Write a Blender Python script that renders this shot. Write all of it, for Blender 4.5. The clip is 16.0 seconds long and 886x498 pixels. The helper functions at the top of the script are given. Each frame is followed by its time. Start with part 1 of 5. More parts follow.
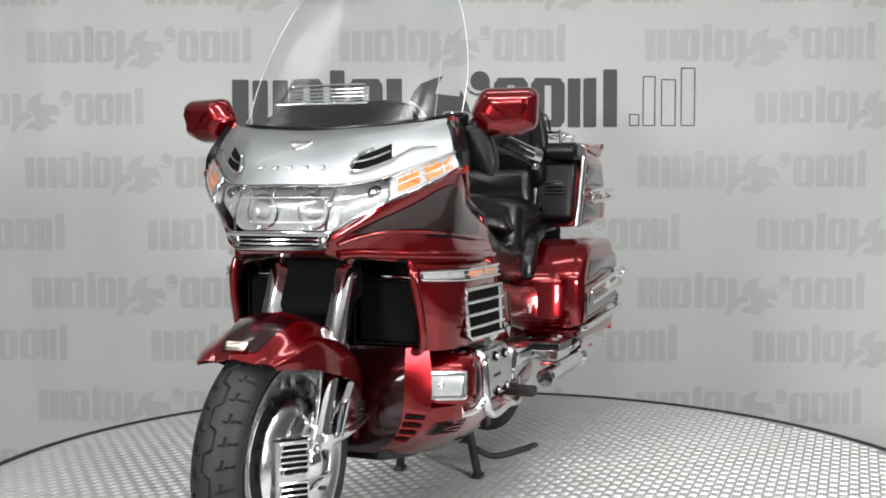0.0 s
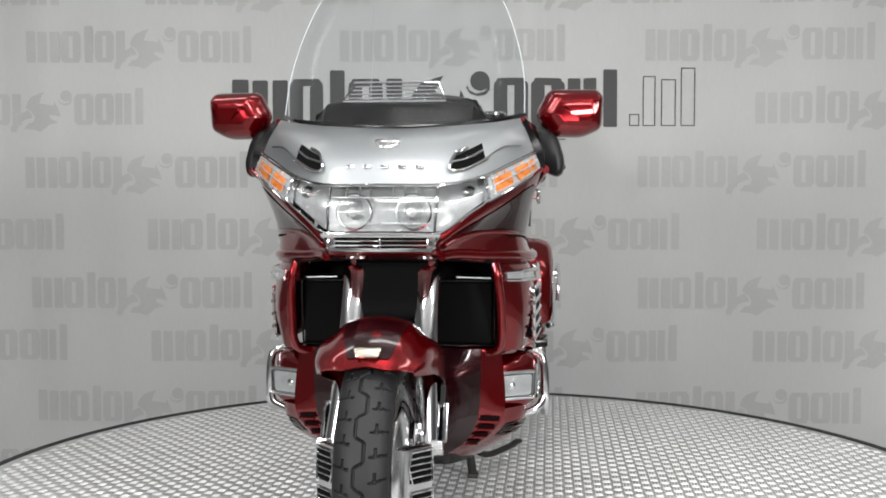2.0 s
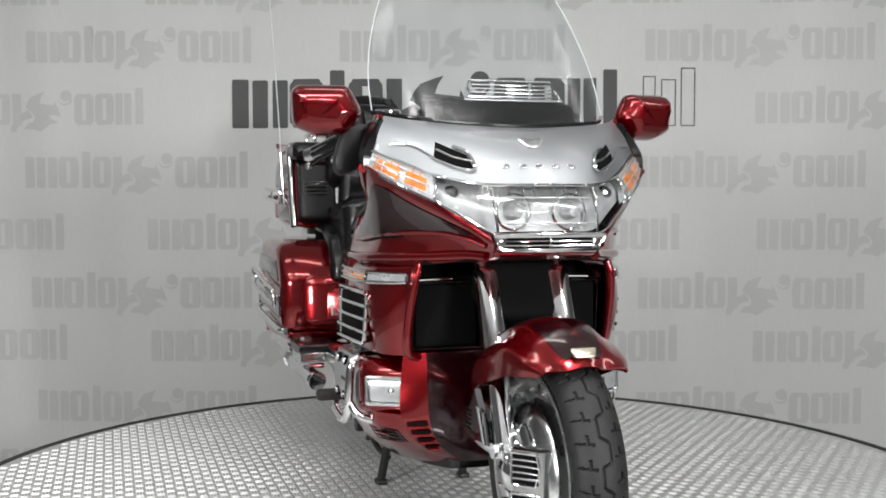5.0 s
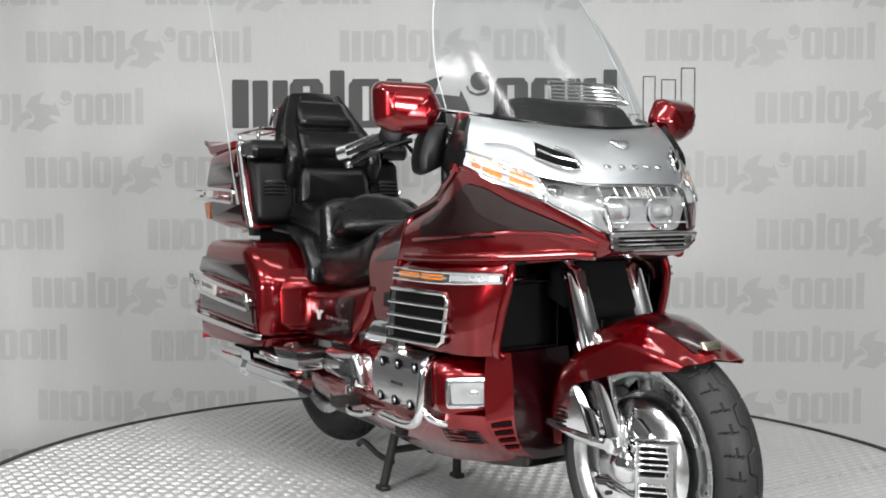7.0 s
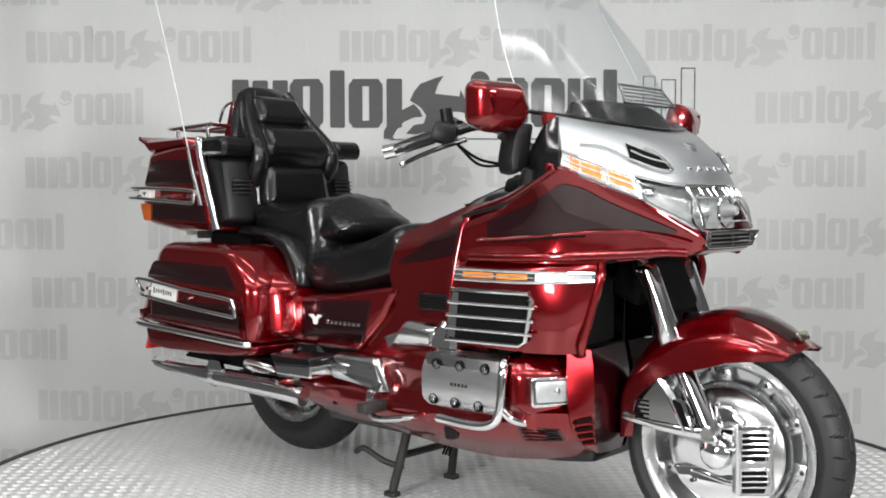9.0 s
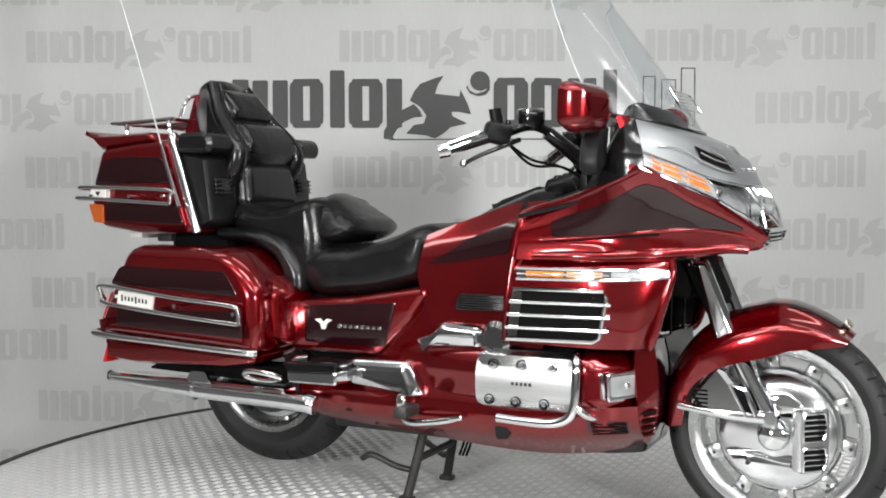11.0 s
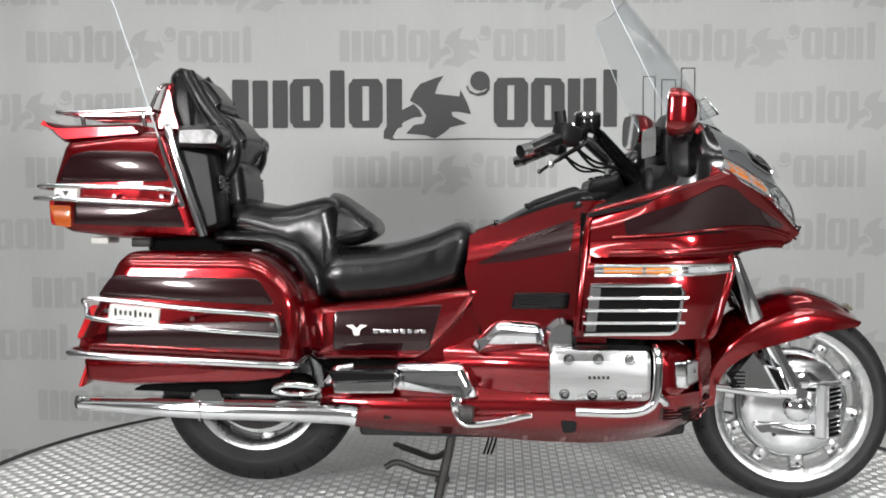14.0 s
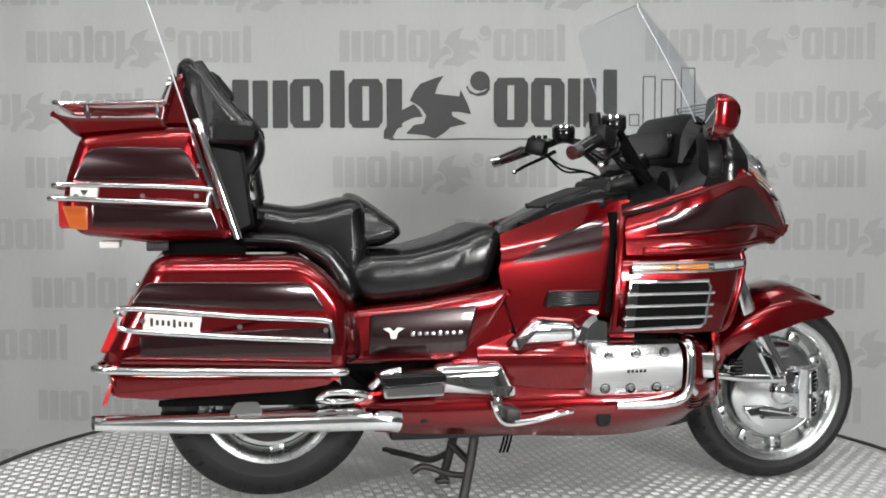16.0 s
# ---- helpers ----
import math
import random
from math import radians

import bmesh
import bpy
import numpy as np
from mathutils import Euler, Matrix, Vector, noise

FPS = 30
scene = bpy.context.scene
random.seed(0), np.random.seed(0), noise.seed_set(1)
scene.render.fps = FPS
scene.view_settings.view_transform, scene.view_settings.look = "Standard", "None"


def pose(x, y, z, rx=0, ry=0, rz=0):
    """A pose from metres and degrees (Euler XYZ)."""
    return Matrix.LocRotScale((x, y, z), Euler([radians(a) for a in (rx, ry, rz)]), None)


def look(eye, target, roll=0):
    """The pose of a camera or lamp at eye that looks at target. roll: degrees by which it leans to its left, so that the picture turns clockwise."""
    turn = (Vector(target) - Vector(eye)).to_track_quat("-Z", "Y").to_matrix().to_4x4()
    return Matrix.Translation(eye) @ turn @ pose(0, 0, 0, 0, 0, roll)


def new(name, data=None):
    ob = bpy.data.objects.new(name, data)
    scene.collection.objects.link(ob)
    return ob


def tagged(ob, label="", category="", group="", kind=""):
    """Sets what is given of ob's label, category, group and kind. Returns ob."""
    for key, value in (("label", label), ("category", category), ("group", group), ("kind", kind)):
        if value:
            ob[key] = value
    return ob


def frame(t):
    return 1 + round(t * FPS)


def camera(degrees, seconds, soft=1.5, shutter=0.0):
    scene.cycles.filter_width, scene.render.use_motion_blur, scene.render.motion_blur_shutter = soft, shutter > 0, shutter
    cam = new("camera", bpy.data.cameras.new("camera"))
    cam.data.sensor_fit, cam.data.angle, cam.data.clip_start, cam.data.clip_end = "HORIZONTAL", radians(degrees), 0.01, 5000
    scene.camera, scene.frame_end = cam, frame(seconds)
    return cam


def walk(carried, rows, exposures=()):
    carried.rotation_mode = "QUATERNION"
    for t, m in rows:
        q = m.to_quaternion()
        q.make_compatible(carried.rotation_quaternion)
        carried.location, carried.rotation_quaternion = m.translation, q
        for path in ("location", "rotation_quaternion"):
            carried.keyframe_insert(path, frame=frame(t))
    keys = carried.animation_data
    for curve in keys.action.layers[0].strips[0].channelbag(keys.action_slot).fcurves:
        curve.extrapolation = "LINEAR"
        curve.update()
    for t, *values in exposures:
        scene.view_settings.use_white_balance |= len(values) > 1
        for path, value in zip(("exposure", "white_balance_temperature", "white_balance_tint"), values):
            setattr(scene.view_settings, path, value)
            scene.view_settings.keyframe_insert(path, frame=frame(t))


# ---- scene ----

# ---- camera: still on its stand, just under a metre over the turntable ----
cam = camera(45.0, 16.0, soft=1.8)
EYE = (0.0, -3.567, 0.965)
AIM = (-0.0778, 0.0, 0.7912)
walk(cam, [(0.0, look(EYE, AIM, -0.05)), (16.0, look(EYE, AIM, -0.05))],
     [(0.0, 0.22), (1.5, 0.12), (3.0, -0.02), (4.5, 0.02), (7.0, 0.28), (9.0, 0.38), (11.5, 0.25), (13.0, 0.19), (16.0, 0.05)])

# ---- light: a closed photo studio lit by ceiling panels ----
world = bpy.data.worlds.new("studio_world")
world.use_nodes = True
world.node_tree.nodes["Background"].inputs[0].default_value = (0.9, 0.95, 1.0, 1)
world.node_tree.nodes["Background"].inputs[1].default_value = 0.02
scene.world = world

# x, y, length along x, length along y, watts
LAMPS = [(x, y, 1.25, 0.16, w) for y, w in ((-3.3, 23), (-1.75, 21), (-0.2, 2.0)) for x in (-1.9, 0.0, 1.9)]
SOFTBOXES = ((-2.5, -4.6, 1.40, 112), (2.5, -4.6, 1.40, 132))  # x, y, height of the middle, watts
CEIL = 3.0


# ---- materials ----
def material(name, base, rough=0.5, metal=0.0, coat=0.0, vary=0.12, scale=6.0, fine=90.0, bump=0.0, bump_scale=200.0,
             rough_vary=0.1, spec=0.5, emit=0.0, stretch=(1, 1, 1), second=None):
    m = bpy.data.materials.new(name)
    m.use_nodes = True
    nt = m.node_tree
    b = nt.nodes["Principled BSDF"]
    b.inputs["Metallic"].default_value = metal
    b.inputs["Coat Weight"].default_value = coat
    b.inputs["Coat Roughness"].default_value = 0.04
    b.inputs["Specular IOR Level"].default_value = spec
    tc = nt.nodes.new("ShaderNodeTexCoord")
    mp = nt.nodes.new("ShaderNodeMapping")
    mp.inputs["Scale"].default_value = stretch
    nt.links.new(tc.outputs["Object"], mp.inputs["Vector"])
    n1 = nt.nodes.new("ShaderNodeTexNoise")
    n1.inputs["Scale"].default_value = scale
    n1.inputs["Detail"].default_value = 3
    n2 = nt.nodes.new("ShaderNodeTexNoise")
    n2.inputs["Scale"].default_value = fine
    n2.inputs["Detail"].default_value = 2
    for n in (n1, n2):
        nt.links.new(mp.outputs["Vector"], n.inputs["Vector"])
    mix = nt.nodes.new("ShaderNodeMix")
    mix.data_type = "FLOAT"
    mix.inputs["Factor"].default_value = 0.35
    nt.links.new(n1.outputs["Fac"], mix.inputs["A"])
    nt.links.new(n2.outputs["Fac"], mix.inputs["B"])
    ramp = nt.nodes.new("ShaderNodeValToRGB")
    lo = [max(0.0, c * (1 - vary)) for c in base]
    hi = [min(1.0, c * (1 + vary)) for c in (second or base)]
    ramp.color_ramp.elements[0].position, ramp.color_ramp.elements[0].color = 0.3, (*lo, 1)
    ramp.color_ramp.elements[1].position, ramp.color_ramp.elements[1].color = 0.7, (*hi, 1)
    nt.links.new(mix.outputs["Result"], ramp.inputs["Fac"])
    nt.links.new(ramp.outputs["Color"], b.inputs["Base Color"])
    mr = nt.nodes.new("ShaderNodeMapRange")
    mr.inputs["To Min"].default_value = max(0.02, rough * (1 - rough_vary * 2))
    mr.inputs["To Max"].default_value = min(1.0, rough * (1 + rough_vary * 2))
    nt.links.new(n1.outputs["Fac"], mr.inputs["Value"])
    nt.links.new(mr.outputs["Result"], b.inputs["Roughness"])
    if bump:
        n3 = nt.nodes.new("ShaderNodeTexNoise")
        n3.inputs["Scale"].default_value = bump_scale
        n3.inputs["Detail"].default_value = 4
        nt.links.new(mp.outputs["Vector"], n3.inputs["Vector"])
        bp = nt.nodes.new("ShaderNodeBump")
        bp.inputs["Strength"].default_value = bump
        bp.inputs["Distance"].default_value = 0.002
        nt.links.new(n3.outputs["Fac"], bp.inputs["Height"])
        nt.links.new(bp.outputs["Normal"], b.inputs["Normal"])
    if emit:
        b.inputs["Emission Color"].default_value = (1.0, 0.985, 0.95, 1)
        b.inputs["Emission Strength"].default_value = emit
    return m


def glass(name, tint, gloss=0.05, rough=0.01):
    """Thin clear sheet: light passes straight through, with a mirror gloss that grows at a slant."""
    m = bpy.data.materials.new(name)
    m.use_nodes = True
    nt = m.node_tree
    nt.nodes.remove(nt.nodes["Principled BSDF"])
    out = nt.nodes["Material Output"]
    tr = nt.nodes.new("ShaderNodeBsdfTransparent")
    tr.inputs["Color"].default_value = (*tint, 1)
    gl = nt.nodes.new("ShaderNodeBsdfGlossy")
    gl.inputs["Roughness"].default_value = rough
    lw = nt.nodes.new("ShaderNodeLayerWeight")
    lw.inputs["Blend"].default_value = 0.5
    pw = nt.nodes.new("ShaderNodeMath")
    pw.operation, pw.inputs[1].default_value = "POWER", 4.0
    nt.links.new(lw.outputs["Facing"], pw.inputs[0])
    fr = nt.nodes.new("ShaderNodeMath")
    fr.operation, fr.inputs[1].default_value, fr.inputs[2].default_value = "MULTIPLY_ADD", 0.22, gloss
    nt.links.new(pw.outputs[0], fr.inputs[0])
    mx = nt.nodes.new("ShaderNodeMixShader")
    nt.links.new(fr.outputs[0], mx.inputs["Fac"])
    nt.links.new(tr.outputs["BSDF"], mx.inputs[1])
    nt.links.new(gl.outputs["BSDF"], mx.inputs[2])
    nt.links.new(mx.outputs["Shader"], out.inputs["Surface"])
    return m


RED = material("candy_red_paint", (0.20, 0.0007, 0.0035), 0.20, 0.80, 1.0, 0.08, 3.0, 900.0)
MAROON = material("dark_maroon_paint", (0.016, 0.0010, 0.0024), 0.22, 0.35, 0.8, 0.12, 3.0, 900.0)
CHROME = material("chrome", (0.82, 0.83, 0.84), 0.07, 1.0, 0.0, 0.05, 12.0, 140.0, rough_vary=0.25)
SILVER = material("silver_panel", (0.36, 0.378, 0.386), 0.46, 0.9, 0.3, 0.05, 6.0, 300.0)
ALU = material("brushed_aluminium", (0.62, 0.63, 0.63), 0.34, 1.0, 0.0, 0.08, 10.0, 260.0, 0.05, 300, stretch=(1, 1, 14))
CAST = material("cast_wheel_alloy", (0.60, 0.61, 0.61), 0.27, 1.0, 0.1, 0.08, 9.0, 200.0, 0.08, 400)
LEATHER = material("black_leather", (0.0045, 0.0045, 0.005), 0.26, 0.0, 0.0, 0.25, 9.0, 160.0, 0.9, 24, spec=0.5)
PLASTIC = material("black_plastic", (0.005, 0.005, 0.0055), 0.40, 0.0, 0.0, 0.2, 8.0, 200.0, 0.15, 500, spec=0.25)
GLOSSBLACK = material("gloss_black", (0.005, 0.005, 0.0055), 0.16, 0.0, 0.0, 0.2, 8.0, 200.0, spec=0.45)
VOID = material("matt_black", (0.004, 0.004, 0.004), 0.9, 0.0, 0.0, 0.2, 20.0, 300.0, spec=0.08)
RUBBER = material("tyre_rubber", (0.009, 0.009, 0.0095), 0.62, 0.0, 0.0, 0.25, 14.0, 220.0, 0.25, 300)
STEEL = material("dark_steel", (0.045, 0.043, 0.042), 0.5, 0.6, 0.0, 0.3, 20.0, 300.0, 0.2, 300)
AMBER = material("amber_lens", (0.75, 0.22, 0.02), 0.18, 0.0, 1.0, 0.1, 20.0, 60.0, stretch=(1, 1, 6))
PEACH = material("turn_lens_amber", (0.52, 0.11, 0.014), 0.22, 0.0, 1.0, 0.25, 26.0, 60.0, stretch=(1, 1, 3), second=(0.62, 0.22, 0.05))
REDLENS = material("red_lens", (0.5, 0.012, 0.015), 0.15, 0.0, 1.0, 0.1, 20.0, 60.0)
REFLECTOR = material("lamp_reflector", (0.46, 0.475, 0.48), 0.26, 0.4, 0.0, 0.16, 16.0, 60.0, 0.8, 45)
BADGE = material("white_badge", (0.72, 0.72, 0.68), 0.35, 0.0, 0.3, 0.08)
GOLD = material("gold_emblem", (0.62, 0.58, 0.47), 0.25, 1.0, 0.0, 0.08)
CLEAR = glass("clear_screen", (0.955, 0.965, 0.97), 0.018, 0.16)
LENS = glass("clear_lens", (0.97, 0.975, 0.975), 0.05, 0.13)
DARKAMBER = material("dark_amber_lens", (0.42, 0.085, 0.012), 0.18, 0.0, 1.0, 0.1, 20.0, 60.0)
ACRYLIC = material("polished_acrylic_edge", (0.50, 0.53, 0.55), 0.12, 0.0, 0.0, 0.05)
SATIN = material("satin_chrome", (0.80, 0.81, 0.82), 0.20, 1.0, 0.0, 0.06, 14.0, 120.0, 0.05, 60, rough_vary=0.3)
MIRROR = material("mirror_glass", (0.9, 0.9, 0.9), 0.02, 1.0, vary=0.01)
CLOTH = material("grey_backdrop_cloth", (0.575, 0.588, 0.580), 0.85, 0.0, 0.0, 0.05, 0.9, 60.0, 0.1, 120, stretch=(2.2, 1, 0.35))
PRINT_PALE = material("pale_grey_print", (0.492, 0.502, 0.494), 0.85, 0.0, 0.0, 0.06, 3.0, 60.0)
PRINT_DARK = material("charcoal_print", (0.085, 0.087, 0.087), 0.8, 0.0, 0.0, 0.08, 3.0, 60.0)
TREAD = material("tread_plate_aluminium", (0.54, 0.55, 0.545), 0.50, 0.40, 0.0, 0.10, 4.0, 120.0, 0.08, 200)
BUMP = material("polished_tread_bars", (0.67, 0.68, 0.675), 0.42, 0.55, 0.0, 0.06, 5.0, 120.0)
EDGE = material("black_rubber_edge", (0.025, 0.025, 0.026), 0.7)
WALL = material("studio_wall_paint", (0.09, 0.09, 0.09), 0.9, vary=0.05, scale=1.5, bump=0.1)
CEILING = material("studio_ceiling_paint", (0.40, 0.40, 0.40), 0.9, vary=0.04, scale=1.5, bump=0.1)
WHITEWALL = material("white_wall_paint", (0.30, 0.30, 0.30), 0.9, vary=0.05, scale=1.5, bump=0.1)
CONCRETE = material("concrete_floor", (0.26, 0.26, 0.25), 0.7, vary=0.2, scale=2.0, bump=0.2, bump_scale=60)
LIGHT = material("led_diffuser", (0.9, 0.9, 0.88), 0.5, emit=4.0)


# ---- mesh helpers ----
def link(name, verts, faces, mat, parent=None, label="", smooth=True, angle=40):
    me = bpy.data.meshes.new(name)
    me.from_pydata([tuple(v) for v in verts], [], faces)
    me.materials.append(mat)
    ob = new(name, me)
    if smooth:
        me.shade_smooth()
        me.set_sharp_from_angle(angle=radians(angle))
    if parent:
        ob.parent = parent
    if label:
        ob["label"] = label
    return ob


def part(name, bm, mat, parent=None, label="", smooth=True, angle=40):
    bmesh.ops.recalc_face_normals(bm, faces=bm.faces)
    me = bpy.data.meshes.new(name)
    bm.to_mesh(me)
    bm.free()
    me.materials.append(mat)
    ob = new(name, me)
    if smooth:
        me.shade_smooth()
        me.set_sharp_from_angle(angle=radians(angle))
    if parent:
        ob.parent = parent
    if label:
        ob["label"] = label
    return ob


def add(bm, other):
    """Join another bmesh into bm."""
    me = bpy.data.meshes.new("tmp")
    other.to_mesh(me)
    other.free()
    bm.from_mesh(me)
    bpy.data.meshes.remove(me)
    return bm


def flip(bm):
    """A mirrored copy across the centre plane of the machine."""
    c = bm.copy()
    for v in c.verts:
        v.co.y = -v.co.y
    bmesh.ops.reverse_faces(c, faces=c.faces)
    return c


def box(cx, cy, cz, sx, sy, sz, bevel=0.0, turn=None, seg=2):
    bm = bmesh.new()
    bmesh.ops.create_cube(bm, size=1, matrix=Matrix.Diagonal((sx, sy, sz, 1)))
    if bevel:
        bmesh.ops.bevel(bm, geom=bm.edges, offset=bevel, segments=seg, affect="EDGES", profile=0.5)
    m = Matrix.Translation((cx, cy, cz))
    if turn:
        m = m @ pose(0, 0, 0, *turn)
    bmesh.ops.transform(bm, matrix=m, verts=bm.verts)
    return bm


def spline(points, n=6, closed=False):
    """Catmull-Rom through the points, n steps a span."""
    pts = [Vector(p) for p in points]
    k = len(pts)
    out = []
    for i in range(k if closed else k - 1):
        if closed:
            a, b, c, d = pts[i - 1], pts[i], pts[(i + 1) % k], pts[(i + 2) % k]
        else:
            b, c = pts[i], pts[i + 1]
            a = pts[i - 1] if i else b * 2 - c
            d = pts[i + 2] if i + 2 < k else c * 2 - b
        for j in range(n):
            t = j / n
            out.append(0.5 * ((2 * b) + (c - a) * t + (2 * a - 5 * b + 4 * c - d) * t * t + (3 * b - a - 3 * c + d) * t ** 3))
    if not closed:
        out.append(pts[-1])
    return out


def tube(points, r, n=6, sides=10, closed=False, smooth=True, taper=None, flat=1.0):
    """A round bar swept along a path; taper: the radius at the end."""
    path = spline(points, n, closed) if smooth else [Vector(p) for p in points]
    k = len(path)
    bm = bmesh.new()
    rings = []
    up = None
    for i, p in enumerate(path):
        a = path[i - 1] if (i or closed) else p
        b = path[(i + 1) % k] if (i + 1 < k or closed) else p
        t = (b - a).normalized()
        if up is None:
            up = Vector((0, 0, 1)) if abs(t.z) < 0.9 else Vector((1, 0, 0))
        s = t.cross(up).normalized()
        up = s.cross(t).normalized()
        rr = r if taper is None else r + (taper - r) * i / max(1, k - 1)
        rings.append([bm.verts.new(p + s * math.cos(q) * rr + up * math.sin(q) * rr * flat)
                      for q in (2 * math.pi * j / sides for j in range(sides))])
    m = k if closed else k - 1
    for i in range(m):
        A, B = rings[i], rings[(i + 1) % k]
        for j in range(sides):
            bm.faces.new((A[j], A[(j + 1) % sides], B[(j + 1) % sides], B[j]))
    if not closed:
        bm.faces.new(rings[0][::-1])
        bm.faces.new(rings[-1])
    return bm


def lathe(profile, centre, axis="y", sides=64, closed=True):
    """Turn (radius, along) points about an axis through centre."""
    bm = bmesh.new()
    c = Vector(centre)
    rings = []
    for j in range(sides):
        q = 2 * math.pi * j / sides
        ring = []
        for r, a in profile:
            if axis == "y":
                v = Vector((math.cos(q) * r, a, math.sin(q) * r))
            elif axis == "z":
                v = Vector((math.cos(q) * r, math.sin(q) * r, a))
            else:
                v = Vector((a, math.cos(q) * r, math.sin(q) * r))
            ring.append(bm.verts.new(c + v))
        rings.append(ring)
    k = len(profile)
    for j in range(sides):
        A, B = rings[j], rings[(j + 1) % sides]
        for i in range(k if closed else k - 1):
            bm.faces.new((A[i], A[(i + 1) % k], B[(i + 1) % k], B[i]))
    bmesh.ops.remove_doubles(bm, verts=bm.verts, dist=1e-5)
    return bm


def rounded(outline, radius, steps=5):
    """A 2D outline with its corners rounded; radius is one number or one a corner."""
    k = len(outline)
    rs = radius if isinstance(radius, (list, tuple)) else [radius] * k
    out = []
    for i in range(k):
        p, a, b = Vector(outline[i]), Vector(outline[i - 1]), Vector(outline[(i + 1) % k])
        u, v = a - p, b - p
        r = min(rs[i], u.length * 0.48, v.length * 0.48)
        if r < 1e-4:
            out.append(p)
            continue
        s, e = p + u.normalized() * r, p + v.normalized() * r
        for j in range(steps + 1):
            t = j / steps
            out.append(s * (1 - t) ** 2 + p * 2 * t * (1 - t) + e * t * t)
    return out


def pillow(outline, layers, axis="y", radius=0.03, steps=5, place=None):
    """A body from a side outline: layers of (position along the axis, inset[, shift a, shift b]) with closed ends."""
    loop = rounded(outline, radius, steps)
    k = len(loop)
    area = sum(loop[i - 1].x * loop[i].y - loop[i].x * loop[i - 1].y for i in range(k))
    side = 1 if area > 0 else -1
    norm = []
    for i in range(k):
        t = (loop[(i + 1) % k] - loop[i - 1]).normalized()
        norm.append(Vector((-t.y, t.x)) * side)
    bm = bmesh.new()
    rings = []
    for L in layers:
        pos, ins = L[0], L[1]
        sa, sb = (L[2], L[3]) if len(L) > 3 else (0, 0)
        ring = []
        for p, n in zip(loop, norm):
            q = p + n * ins
            a, b = q.x + sa, q.y + sb
            co = {"y": (a, pos, b), "x": (pos, a, b), "z": (a, b, pos)}[axis]
            ring.append(bm.verts.new(co))
        rings.append(ring)
    for A, B in zip(rings, rings[1:]):
        for i in range(k):
            bm.faces.new((A[i], A[(i + 1) % k], B[(i + 1) % k], B[i]))
    bm.faces.new(rings[0])
    bm.faces.new(rings[-1])
    bmesh.ops.triangulate(bm, faces=[f for f in bm.faces if len(f.verts) > 4])
    if place:
        bmesh.ops.transform(bm, matrix=place, verts=bm.verts)
    return bm


def patch(rows, nu=5, nv=5, thick=0.004, out=None):
    """A smooth sheet through a grid of points, given a thickness inwards."""
    fine = [spline(r, nv) for r in rows]
    cols = list(zip(*fine))
    grid = [spline(c, nu) for c in cols]
    n, m = len(grid), len(grid[0])
    bm = bmesh.new()
    V = [[bm.verts.new(p) for p in col] for col in grid]
    for i in range(n - 1):
        for j in range(m - 1):
            bm.faces.new((V[i][j], V[i + 1][j], V[i + 1][j + 1], V[i][j + 1]))
    bm.normal_update()
    if out is not None:
        mid = V[n // 2][m // 2]
        if mid.normal.dot(Vector(out)) < 0:
            bmesh.ops.reverse_faces(bm, faces=bm.faces)
            bm.normal_update()
    if thick:
        off = {v: v.co - v.normal * thick for col in V for v in col}
        W = [[bm.verts.new(off[v]) for v in col] for col in V]
        for i in range(n - 1):
            for j in range(m - 1):
                bm.faces.new((W[i][j], W[i][j + 1], W[i + 1][j + 1], W[i + 1][j]))
        rim = [(i, 0) for i in range(n)] + [(n - 1, j) for j in range(1, m)] + [(i, m - 1) for i in range(n - 2, -1, -1)] + [(0, j) for j in range(m - 2, 0, -1)]
        for a, b in zip(rim, rim[1:] + rim[:1]):
            bm.faces.new((V[a[0]][a[1]], V[b[0]][b[1]], W[b[0]][b[1]], W[a[0]][a[1]]))
    return bm


def cyl(a, b, r, sides=16, r2=None):
    return tube([a, b], r, 1, sides, smooth=False, taper=r if r2 is None else r2)


def cat(p, t):
    """A point at t (0..1) on the Catmull-Rom line through p."""
    k = len(p) - 1
    s = min(max(t, 0.0), 0.99999) * k
    i = int(s)
    t = s - i
    b, c = p[i], p[i + 1]
    a = p[i - 1] if i else b * 2 - c
    d = p[i + 2] if i + 2 <= k else c * 2 - b
    return 0.5 * ((2 * b) + (c - a) * t + (2 * a - 5 * b + 4 * c - d) * t * t + (3 * b - a - 3 * c + d) * t ** 3)


def on_sheet(rows, u, v):
    return cat([cat([Vector(q) for q in r], v) for r in rows], u)


